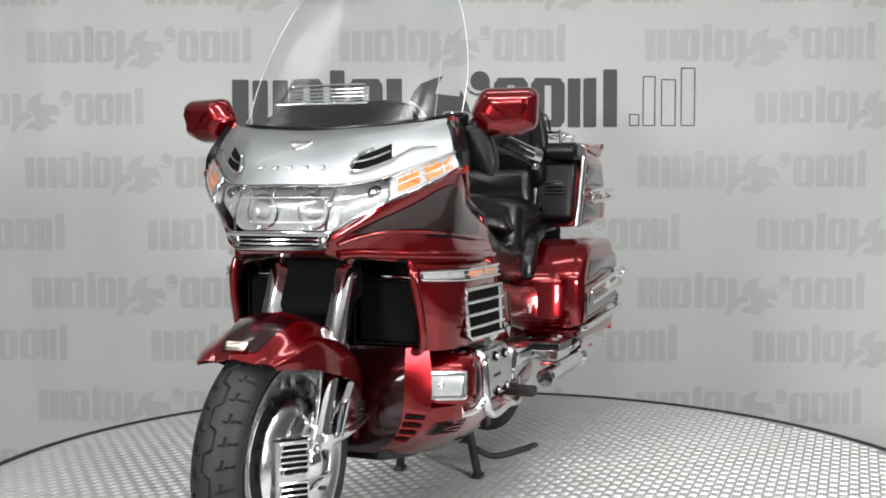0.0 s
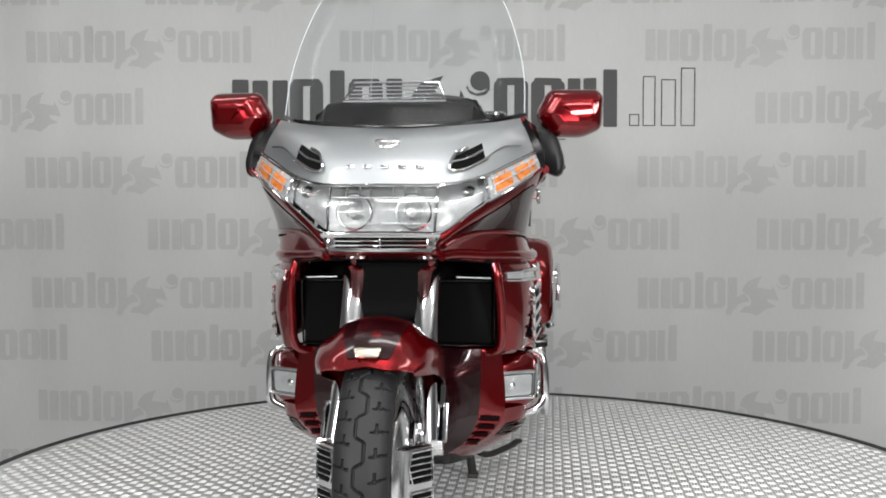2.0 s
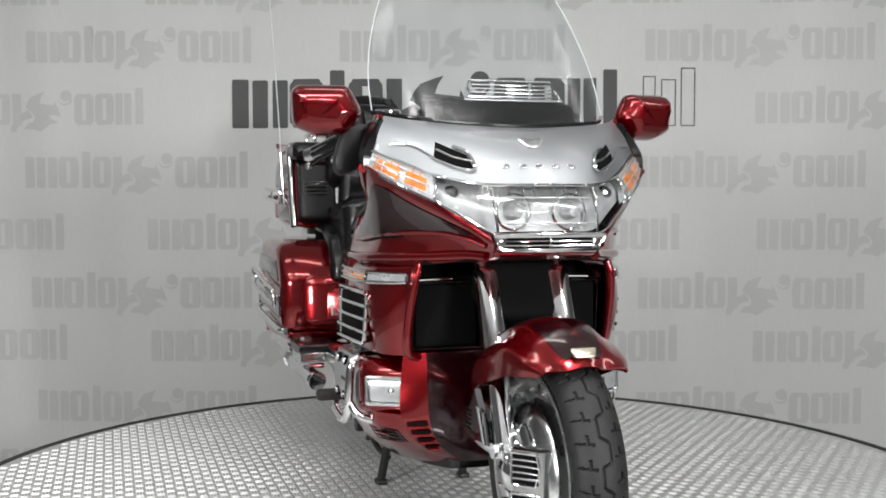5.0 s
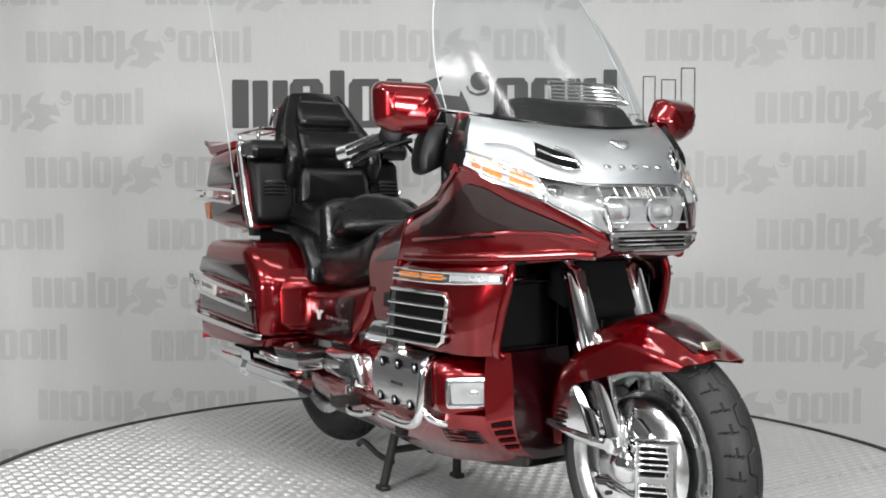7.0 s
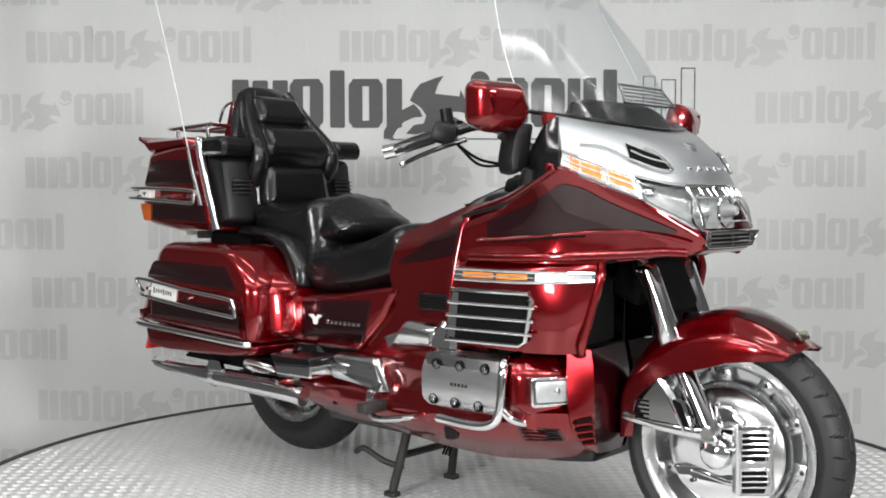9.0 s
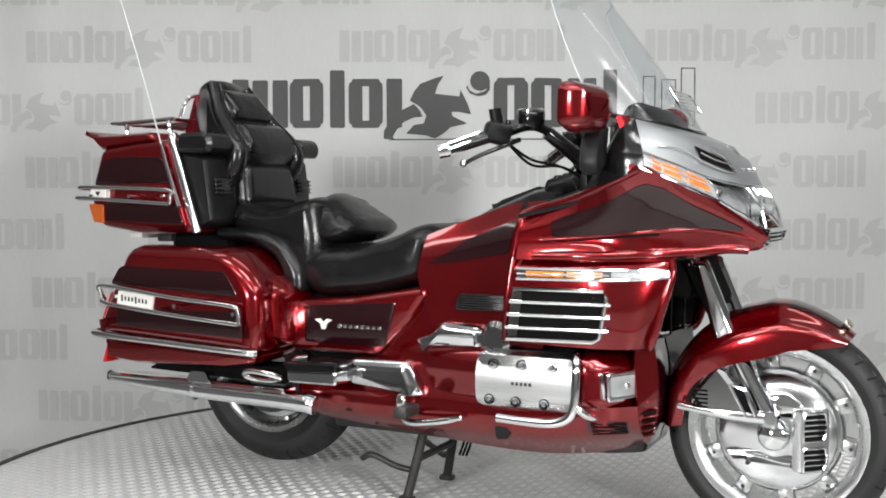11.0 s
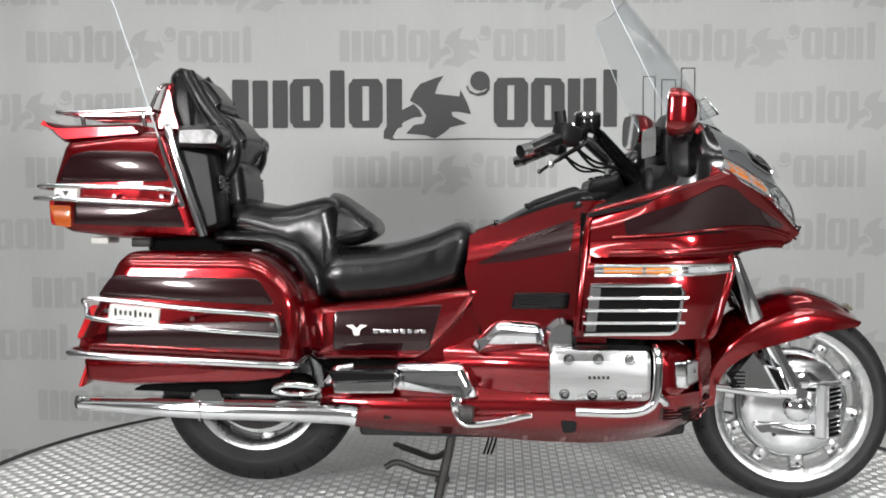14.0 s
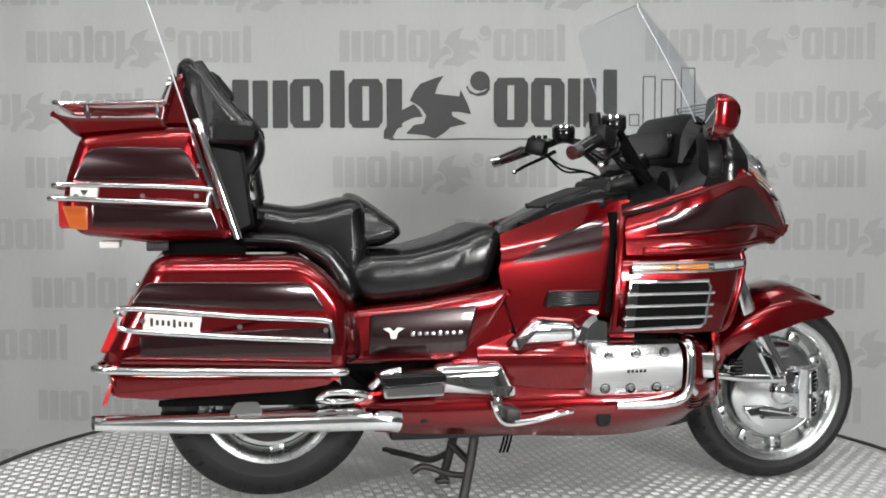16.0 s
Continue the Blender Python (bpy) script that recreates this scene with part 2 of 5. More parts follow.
def inlay(rows, outline, lift=0.002, step=0.12, out=(0, -1, 0), radius=0.0):
    """A painted panel that lies on the sheet of rows, inside an outline in its own (u, v)."""
    bm = bmesh.new()
    pts = rounded(outline, radius, 4) if radius else [Vector(q) for q in outline]
    bm.faces.new([bm.verts.new((q[0], q[1], 0)) for q in pts])
    for ax in (0, 1):
        g = step
        while g < 1:
            co, no = [0, 0, 0], [0, 0, 0]
            co[ax], no[ax] = g, 1
            bmesh.ops.bisect_plane(bm, geom=bm.verts[:] + bm.edges[:] + bm.faces[:], plane_co=co, plane_no=no)
            g += step
    for v in bm.verts:
        u, w = v.co.x, v.co.y
        p = on_sheet(rows, u, w)
        n = (on_sheet(rows, min(u + 0.01, 0.999), w) - on_sheet(rows, u - 0.01, w)).cross(on_sheet(rows, u, min(w + 0.01, 0.999)) - on_sheet(rows, u, w - 0.01)).normalized()
        if n.dot(Vector(out)) < 0:
            n = -n
        v.co = p + n * lift
    bmesh.ops.triangulate(bm, faces=[f for f in bm.faces if len(f.verts) > 4])
    return bm


# ---- the studio: floor, walls, ceiling, lamps ----
def studio():
    part("floor", box(0, -1.6, -0.65, 9.4, 9.4, 0.1), CONCRETE)["kind"] = "structure"
    for name, b in (("wall_north", (0, 3.05, 1.2, 9.4, 0.1, 3.8)), ("wall_south", (0, -6.25, 1.2, 9.4, 0.1, 3.8)),
                    ("wall_east", (4.65, -1.6, 1.2, 0.1, 9.2, 3.8)), ("wall_west", (-4.65, -1.6, 1.2, 0.1, 9.2, 3.8))):
        part(name, box(*b), WHITEWALL if name == "wall_south" else WALL)["kind"] = "structure"
    part("ceiling", box(0, -1.6, CEIL + 0.16, 9.4, 9.4, 0.1), CEILING)["kind"] = "structure"
    for x, y, lx, ly, watts in LAMPS:
        root = new("ceiling_light")
        root.location = (x, y, CEIL)
        tagged(root, "white ceiling panel lamp with a glowing diffuser", "ceiling light", "ceiling lamps")
        part("housing", box(0, 0, 0.075, lx + 0.05, ly + 0.05, 0.06, 0.008), CEILING, root)
        part("diffuser", box(0, 0, 0.036, lx, ly, 0.012, 0.003), LIGHT, root)
        data = bpy.data.lights.new("panel_light", "AREA")
        data.shape, data.size, data.size_y, data.energy = "RECTANGLE", lx, ly, watts
        data.color = (1.0, 0.99, 0.985)
        lamp = new("panel_light", data)
        lamp.location = (x, y, CEIL + 0.025)
    for s in SOFTBOXES:
        softbox(*s)


def softbox(x, y, z, watts):
    """A square studio lamp on a tripod, turned to the stage."""
    root = new("studio_softbox")
    root.matrix_world = Matrix.Translation((x, y, -0.6)) @ pose(0, 0, 0, 0, 0, math.degrees(math.atan2(-y, -x)))
    tagged(root, "black square softbox lamp on a tripod stand", "studio lamp", "studio lamps")
    h = z + 0.6
    part("shell", pillow([(-0.35, h - 0.35), (0.35, h - 0.35), (0.35, h + 0.35), (-0.35, h + 0.35)], [(-0.42, 0.26), (-0.30, 0.25), (0.0, 0.0), (0.03, 0.0)], "x", 0.03), PLASTIC, root)
    part("diffuser", box(0.034, 0, h, 0.006, 0.66, 0.66, 0.002), LIGHT, root)
    part("pole", cyl((-0.36, 0, 0.02), (-0.36, 0, h - 0.06), 0.016), STEEL, root)
    for q in (0, 120, 240):
        c, s = math.cos(radians(q)), math.sin(radians(q))
        part("leg", cyl((-0.36 + 0.02 * c, 0.02 * s, 0.45), (-0.36 + 0.42 * c, 0.42 * s, 0.012), 0.011), STEEL, root)
    data = bpy.data.lights.new("softbox_light", "AREA")
    data.shape, data.size, data.size_y, data.energy = "RECTANGLE", 0.66, 0.66, watts
    data.color = (1.0, 0.99, 0.985)
    lamp = new("softbox_light", data)
    d = Vector((-x, -y, 0)).normalized()
    lamp.matrix_world = look((x + d.x * 0.045, y + d.y * 0.045, z), (x + d.x, y + d.y, z))


BACK = 2.1


def fold(x, z):
    """How far the hanging cloth bows at a place."""
    return (0.018 * math.sin(3.1 * x + 0.4 * z + 0.6) + 0.015 * math.sin(7.3 * x - 0.7 * z + 1.9) * (0.6 + 0.4 * math.sin(z * 1.3))
            + 0.0115 * math.sin(17.0 * x + 1.1 * z) * (0.5 + 0.5 * math.sin(2.0 * x + 1.0)))


def cloth_bars(name, shapes, mat, parent, label, lift=0.004):
    """Flat printed shapes that follow the cloth: outlines in (x, z)."""
    verts, faces = [], []
    for shape in shapes:
        bm = bmesh.new()
        bm.faces.new([bm.verts.new((q[0], 0, q[1])) for q in shape])
        xs = [q[0] for q in shape]
        g = min(xs) + 0.03
        while g < max(xs):
            bmesh.ops.bisect_plane(bm, geom=bm.verts[:] + bm.edges[:] + bm.faces[:], plane_co=(g, 0, 0), plane_no=(1, 0, 0))
            g += 0.03
        bm.verts.index_update()
        base = len(verts)
        verts += [(v.co.x, BACK - fold(v.co.x, v.co.z) - lift, v.co.z) for v in bm.verts]
        faces += [tuple(base + v.index for v in f.verts) for f in bm.faces]
        bm.free()
    return link(name, verts, faces, mat, parent, label)


def upright(x0, x1, z0, z1, r=0.3):
    w = x1 - x0
    return [tuple(q) for q in rounded([(x0, z0), (x1, z0), (x1, z1), (x0, z1)], min(w * r, (z1 - z0) * 0.4), 4)]


def mark(x, z, w, h):
    """The row of upright bars, the curved blot and the round dot that make one printed mark."""
    s = []
    u = w / 400.0
    k = h / 58.0
    for at, wide, tall in ((0, 17, 1), (21, 16, 0.98), (42, 16, 0.98), (102, 15, 1.17), (160, 16, 1), (346, 13, 1), (362, 13, 1), (382, 14, 1.17)):
        s.append(upright(x + at * u, x + (at + wide) * u, z, z + h * tall, 0.12))
    for at in (60, 121, 270, 308):  # slotted round blocks
        for lo in (0, 21):
            s.append(upright(x + (at + lo) * u, x + (at + lo + 14) * u, z + 0.06 * h, z + 0.94 * h, 0.35))
        for lo in (0.0, 0.85):
            s.append(upright(x + (at + 3) * u, x + (at + 32) * u, z + lo * h, z + (lo + 0.15) * h, 0.3))
    # the leaning figure: body, wheel and the crescent under its round head
    for shape in ([(184, 32), (189, 44), (195, 52), (209, 58), (219, 61), (213, 51), (210, 40), (235, 36), (236, 44), (243, 28), (247, 15), (233, 18), (227, 18), (228, 13), (243, 4), (226, 0), (219, -7), (210, -13),
                   (200, -9), (180, -7), (188, 3), (198, 5), (201, 14), (196, 23), (189, 29)],
                  [(176, 31), (176, 21), (188, 28), (194, 21), (197, 13), (188, 12), (178, 7), (170, -3), (166, -11), (168, -13), (157, -13), (157, -4), (162, 5), (164, 24)],
                  [(243, 49), (245, 43), (252, 39), (261, 42), (266, 51), (266, 44), (262, 38), (254, 36), (246, 39), (242, 46)]):
        s.append([(x + a * u, z + b * k) for a, b in shape])
    s.append([(x + (256 + 10 * math.cos(q)) * u, z + 54 * k + 10 * u * math.sin(q)) for q in (2 * math.pi * i / 20 for i in range(20))])
    return s


def backdrop():
    nx, nz, x0, x1, z0, z1 = 190, 26, -4.4, 4.4, -0.595, 2.95
    verts, faces = [], []
    for i in range(nx + 1):
        for j in range(nz + 1):
            x, z = x0 + (x1 - x0) * i / nx, z0 + (z1 - z0) * j / nz
            verts.append((x, BACK - fold(x, z), z))
    n = len(verts)
    verts += [(a, b + 0.003, c) for a, b, c in verts]
    for i in range(nx):
        for j in range(nz):
            a = i * (nz + 1) + j
            f = (a, a + nz + 1, a + nz + 2, a + 1)
            faces += [f, tuple(n + q for q in f[::-1])]
    cloth = link("backdrop", verts, faces, CLOTH)
    tagged(cloth, "pale grey printed studio cloth hanging in soft folds", "backdrop", kind="structure")
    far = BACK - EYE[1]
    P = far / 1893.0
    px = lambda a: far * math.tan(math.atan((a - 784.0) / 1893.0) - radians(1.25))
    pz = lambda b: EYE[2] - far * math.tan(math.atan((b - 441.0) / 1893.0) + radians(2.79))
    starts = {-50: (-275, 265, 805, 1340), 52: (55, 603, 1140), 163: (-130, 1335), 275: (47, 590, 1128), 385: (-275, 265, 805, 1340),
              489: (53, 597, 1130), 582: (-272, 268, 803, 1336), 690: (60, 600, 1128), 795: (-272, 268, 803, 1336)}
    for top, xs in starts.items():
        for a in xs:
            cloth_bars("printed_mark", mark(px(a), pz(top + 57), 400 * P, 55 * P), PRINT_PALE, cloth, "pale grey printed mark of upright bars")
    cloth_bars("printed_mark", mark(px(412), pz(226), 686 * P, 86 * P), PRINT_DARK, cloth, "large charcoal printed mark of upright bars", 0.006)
    thin = []

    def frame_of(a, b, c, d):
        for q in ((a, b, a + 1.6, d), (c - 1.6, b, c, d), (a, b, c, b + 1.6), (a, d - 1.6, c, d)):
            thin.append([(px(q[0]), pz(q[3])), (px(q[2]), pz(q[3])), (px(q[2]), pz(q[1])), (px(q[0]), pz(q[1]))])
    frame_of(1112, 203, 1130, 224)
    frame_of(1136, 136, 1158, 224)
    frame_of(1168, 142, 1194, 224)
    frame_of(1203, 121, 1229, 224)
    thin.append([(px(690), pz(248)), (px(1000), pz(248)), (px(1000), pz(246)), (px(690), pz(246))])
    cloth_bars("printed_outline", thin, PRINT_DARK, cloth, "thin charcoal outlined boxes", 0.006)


PLATE_X, PLATE_Y, PLATE_R = -0.015, 0.0, 1.695


def turntable():
    root = new("turntable")
    root.location = (PLATE_X, PLATE_Y, 0)
    tagged(root, "round turning stage of aluminium tread plate with a black edge", "turntable")
    part("plate", lathe([(0.0, 0.0), (PLATE_R - 0.02, 0.0), (PLATE_R - 0.02, -0.03), (0.0, -0.03)], (0, 0, -0.001), "z", 160, False), TREAD, root, smooth=False)
    part("edge_band", lathe([(PLATE_R - 0.02, -0.12), (PLATE_R, -0.12), (PLATE_R, 0.006), (PLATE_R - 0.02, 0.006)], (0, 0, 0), "z", 160), EDGE, root,
         "black rubber edge band")
    part("base_drum", lathe([(0.0, -0.598), (PLATE_R - 0.03, -0.598), (PLATE_R - 0.03, -0.035), (0.0, -0.035)], (0, 0, 0), "z", 96, False), STEEL, root)
    # raised bars in small squares, turned crosswise from one to the next
    verts, faces = [], []
    pitch = 0.0325
    n = int(PLATE_R / pitch) + 1
    for i in range(-n, n + 1):
        for j in range(-n, n + 1):
            x, y = i * pitch, j * pitch
            if x * x + y * y > (PLATE_R - 0.045) ** 2:
                continue
            c, s = (0, 1) if (i + j) % 2 else (1, 0)
            for k in (-1, 0, 1):
                b = len(verts)
                for u, v, z in ((0.0145, 0, 0), (0, 0.0036, 0), (-0.0145, 0, 0), (0, -0.0036, 0), (0.0085, 0, 0.0024), (-0.0085, 0, 0.0024)):
                    v += k * 0.0098
                    verts.append((x + u * c - v * s, y + u * s + v * c, z - 0.0008))
                faces += [(b, b + 1, b + 4), (b + 1, b + 5, b + 4), (b + 1, b + 2, b + 5), (b + 2, b + 3, b + 5), (b + 3, b + 4, b + 5), (b + 3, b, b + 4)]
    ob = link("tread_pattern", verts, faces, BUMP, root, "raised tread bars in crosswise squares", True, 60)
    ob["kind"] = "stuff"
    # joints between the sheets of plate
    for x in (-0.62, 0.62):
        half = math.sqrt((PLATE_R - 0.03) ** 2 - x * x)
        part("sheet_joint", box(x, 0, -0.0005, 0.0016, 2 * half, 0.0022), CAST, root)
    return root


# ---- the motorcycle: x forward, y to its left, origin 5 cm over the plate under the middle of the wheelbase ----
bike = new("motorcycle")
tagged(bike, "large candy-red touring motorcycle with chrome trim on its centre stand", "motorcycle")
FRONT, REAR = (0.846, 0.0, 0.263), (-0.85, 0.0, 0.3185)


def both(name, make, mat, parent, label=""):
    """The same part on the right side and on the left."""
    bm = make()
    other = flip(bm)
    return part(name, bm, mat, parent, label), part(name, other, mat, parent, label)


def tyre(parent, r_out, r_in, width, tread):
    na, nb = 612, 84
    bm = bmesh.new()
    rings = []
    for i in range(na):
        q = 2 * math.pi * i / na
        ring = []
        for j in range(nb + 1):
            s = -1 + 2 * j / nb
            ang = s * 1.95
            y = width / 2 * math.sin(max(-1.57, min(1.57, ang))) * (1.0 if abs(ang) < 1.57 else 1 - 0.25 * (abs(ang) - 1.57) / 0.38)
            r = r_out - (r_out - r_in) * (1 - max(0.0, math.cos(min(abs(ang), 1.57)))) * 0.62 if abs(ang) < 1.57 else r_out - (r_out - r_in) * (0.62 + 0.38 * (abs(ang) - 1.57) / 0.38)
            if tread and abs(s) < 0.62:
                ph = (q * 18 / (2 * math.pi)) % 1.0
                tri = abs(ph - 0.5) * 2
                zig = 0.09 if tri > 0.62 else (-0.09 if tri < 0.38 else 0.09 * (tri - 0.5) / 0.12)
                arm = (ph + 0.25 * (1 if s > 0 else 0)) % 0.5
                groove = abs(s - zig) < 0.026 or (0.19 < abs(s) < 0.58 and abs(arm - 0.16 - 0.22 * (abs(s) - 0.19)) < 0.02) or (abs(abs(s) - 0.30) < 0.025 and 0.16 < arm < 0.36)
                if groove:
                    r -= 0.006
            ring.append(bm.verts.new((math.cos(q) * r, y, math.sin(q) * r)))
        rings.append(ring)
    for i in range(na):
        A, B = rings[i], rings[(i + 1) % na]
        for j in range(nb):
            bm.faces.new((A[j], A[j + 1], B[j + 1], B[j]))
    return part("tyre", bm, RUBBER, parent, "black rubber tyre with zigzag tread grooves", True, 25)


def wheel(centre, r_out, r_rim, width, name, slots):
    root = new(name)
    root.parent = bike
    root.location = centre
    tyre(root, r_out, r_rim - 0.004, width, True)
    w = width * 0.42
    rim = lathe([(r_rim + 0.004, -w), (r_rim + 0.004, -w - 0.006), (r_rim - 0.012, -w - 0.004), (r_rim - 0.028, -w + 0.012), (r_rim - 0.03, 0),
                 (r_rim - 0.028, w - 0.012), (r_rim - 0.012, w + 0.004), (r_rim + 0.004, w + 0.006), (r_rim + 0.004, w), (r_rim - 0.012, 0)], (0, 0, 0), "y", 96)
    part("rim", rim, CAST, root, "cast alloy wheel rim")
    part("web", lathe([(0.035, -0.026), (0.170, -0.026), (0.176, -0.018), (0.176, 0.018), (0.170, 0.026), (0.035, 0.026)], (0, 0, 0), "y", 64), CAST, root)
    for i in range(slots):
        q = 360.0 * i / slots + 11
        b = box(0.188, 0, 0, 0.048, 0.046, 0.046 if slots > 6 else 0.05, 0.010)
        bmesh.ops.transform(b, matrix=pose(0, 0, 0, 0, q, 0), verts=b.verts)
        part("spoke", b, CAST, root)
    for i in range(slots):
        for sgn in (-1, 1):
            q = radians(360.0 * i / slots + 11)
            b = cyl((0.196 * math.cos(q), sgn * 0.0225, -0.196 * math.sin(q)), (0.196 * math.cos(q), sgn * 0.0245, -0.196 * math.sin(q)), 0.0055, 10)
            part("rivet", b, STEEL, root)
    return root


def front_wheel():
    w = wheel(FRONT, 0.3125, 0.240, 0.128, "front_wheel", 10)
    for s in (-1, 1):
        prof = [(0.002, 0.098 * s), (0.04, 0.097 * s), (0.075, 0.088 * s), (0.125, 0.074 * s), (0.158, 0.060 * s), (0.163, 0.052 * s), (0.155, 0.050 * s), (0.10, 0.060 * s), (0.002, 0.060 * s)]
        cover = part("disc_cover", lathe(prof, (0, 0, 0), "y", 72, False), SATIN, w, "domed chrome brake disc cover")
        # vertical louvres at the front, a stepped ridge and small bolts
        part("louvre_block", pillow([(0.05, 0.06 * s), (0.05, 0.118 * s), (0.072, 0.1345 * s), (0.084, 0.1335 * s), (0.142, 0.0815 * s), (0.138, 0.055 * s)], [(-0.092, 0.006), (-0.088, 0), (0.075, 0), (0.079, 0.006)], "z", 0.005), SATIN, cover, "raised chrome louvre block")
        skin = lambda x, z, lift: (x, (0.1335 - 0.896 * (x - 0.084) + lift * 1.4) * s, z)
        for lo, n in ((-0.082, 4), (-0.002, 5)):
            hi = lo + 0.0145 * n
            part("slot_frame", tube([skin(0.083, lo - 0.003, 0.001), skin(0.128, lo - 0.003, 0.001), skin(0.137, (lo + hi) / 2, 0.001), skin(0.130, hi, 0.001), skin(0.083, hi, 0.001)], 0.0032, 2, 8, True, False), CHROME, cover)
            for k in range(n):
                z = lo + 0.0145 * k
                e = 0.128 + 0.006 * math.cos(z * 11)
                part("louvre", patch([[skin(x, z + 0.0095, 0.0012), skin(x, z + 0.005, 0.0012), skin(x, z, 0.0012)] for x in (0.086, 0.108, e)], 3, 2, 0.001, (0, s, 0)), VOID, cover, "dark cooling slot")
                part("slat", tube([skin(0.084, z + 0.012, 0.001), skin(0.108, z + 0.0135, 0.003), skin(e + 0.002, z + 0.012, 0.001)], 0.002, 3, 6), CHROME, cover)
        part("ridge", tube([(-0.13, 0.073 * s, -0.06), (-0.05, 0.091 * s, -0.062), (0.03, 0.092 * s, -0.075), (0.085, 0.086 * s, -0.068)], 0.006, 5, 8), CHROME, cover)
        part("ridge", tube([(-0.05, 0.092 * s, 0.075), (0.0, 0.093 * s, 0.062), (0.06, 0.090 * s, 0.072)], 0.006, 5, 8), CHROME, cover)
        for x, z in ((-0.07, -0.085), (0.05, -0.082), (-0.02, 0.095)):
            part("bolt", cyl((x, 0.086 * s, z), (x, 0.1 * s, z), 0.006, 10), STEEL, cover)
        part("slot", pillow([(-0.012, -0.022), (0.012, -0.030), (0.004, 0.0), (-0.008, 0.002)], [(0.093 * s, 0), (0.0985 * s, 0)], radius=0.003), GLOSSBLACK, cover)
        part("cover_plate", pillow([(-0.135, -0.058), (-0.06, -0.048), (0.078, -0.052), (0.080, -0.098), (0.03, -0.128), (-0.06, -0.128), (-0.105, -0.098)], [(0.055 * s, 0), (0.088 * s, 0), (0.0915 * s, 0.005)], radius=0.012), CHROME, cover, "flat bright chrome plate")
        part("cover_plate", pillow([(-0.055, 0.045), (0.066, 0.040), (0.075, 0.085), (0.03, 0.118), (-0.035, 0.112)], [(0.055 * s, 0), (0.089 * s, 0), (0.0925 * s, 0.005)], radius=0.012), CHROME, cover, "flat bright chrome plate")
        part("slot", pillow([(-0.028, 0.052), (0.055, 0.048), (0.05, 0.061), (-0.02, 0.065)], [(0.088 * s, 0), (0.0932 * s, 0)], radius=0.004), VOID, cover)
        part("hub_cap", lathe([(0.001, 0.128 * s), (0.03, 0.125 * s), (0.043, 0.112 * s), (0.046, 0.09 * s), (0.001, 0.09 * s)], (0, 0, 0), "y", 32, False), CHROME, cover)
    return w


def rear_wheel():
    w = wheel(REAR, 0.3275, 0.212, 0.156, "rear_wheel", 5)
    part("hub", lathe([(0.001, -0.06), (0.07, -0.06), (0.09, -0.04), (0.09, 0.04), (0.07, 0.06), (0.001, 0.06)], (0, 0, 0), "y", 40, False), ALU, w)
    part("brake_disc", lathe([(0.08, -0.072), (0.148, -0.072), (0.148, -0.067), (0.08, -0.067)], (0, 0, 0), "y", 56), STEEL, w)
    return w


# upper fairing side, right: rows from the rear forward, each from the top edge down
UP = [[(0.195, -0.325, 0.868), (0.19, -0.350, 0.825), (0.187, -0.358, 0.785), (0.185, -0.372, 0.742)],
      [(0.34, -0.340, 0.908), (0.345, -0.358, 0.85), (0.36, -0.352, 0.792), (0.355, -0.378, 0.742)],
      [(0.46, -0.370, 0.952), (0.48, -0.352, 0.88), (0.51, -0.328, 0.805), (0.475, -0.345, 0.742)],
      [(0.55, -0.392, 0.992), (0.585, -0.335, 0.91), (0.625, -0.262, 0.812), (0.575, -0.290, 0.742)],
      [(0.61, -0.355, 0.962), (0.655, -0.290, 0.893), (0.70, -0.208, 0.815), (0.66, -0.215, 0.752)],
      [(0.705, -0.270, 0.912), (0.735, -0.232, 0.866), (0.765, -0.172, 0.811), (0.73, -0.165, 0.763)],
      [(0.818, -0.146, 0.824), (0.826, -0.146, 0.812), (0.830, -0.142, 0.80), (0.790, -0.132, 0.768)]]
# lower fairing side, right
LOW = [[(0.170, -0.345, 0.745), (0.160, -0.366, 0.700), (0.158, -0.372, 0.610), (0.150, -0.362, 0.512)],
       [(0.300, -0.350, 0.748), (0.300, -0.374, 0.705), (0.300, -0.378, 0.610), (0.290, -0.364, 0.506)],
       [(0.440, -0.338, 0.748), (0.440, -0.360, 0.706), (0.430, -0.366, 0.610), (0.415, -0.350, 0.504)],
       [(0.540, -0.300, 0.748), (0.540, -0.318, 0.706), (0.525, -0.332, 0.610), (0.500, -0.318, 0.504)],
       [(0.605, -0.262, 0.748), (0.600, -0.276, 0.706), (0.575, -0.284, 0.610), (0.535, -0.272, 0.504)]]



def inset(rows):
    """Draw the rear half of the fairing sides in by two centimetres."""
    return [[(x, y + 0.02 * min(1.0, max(0.0, (0.5 - x) / 0.2)), z) for x, y, z in r] for r in rows]


UP, LOW = inset(UP), inset(LOW)


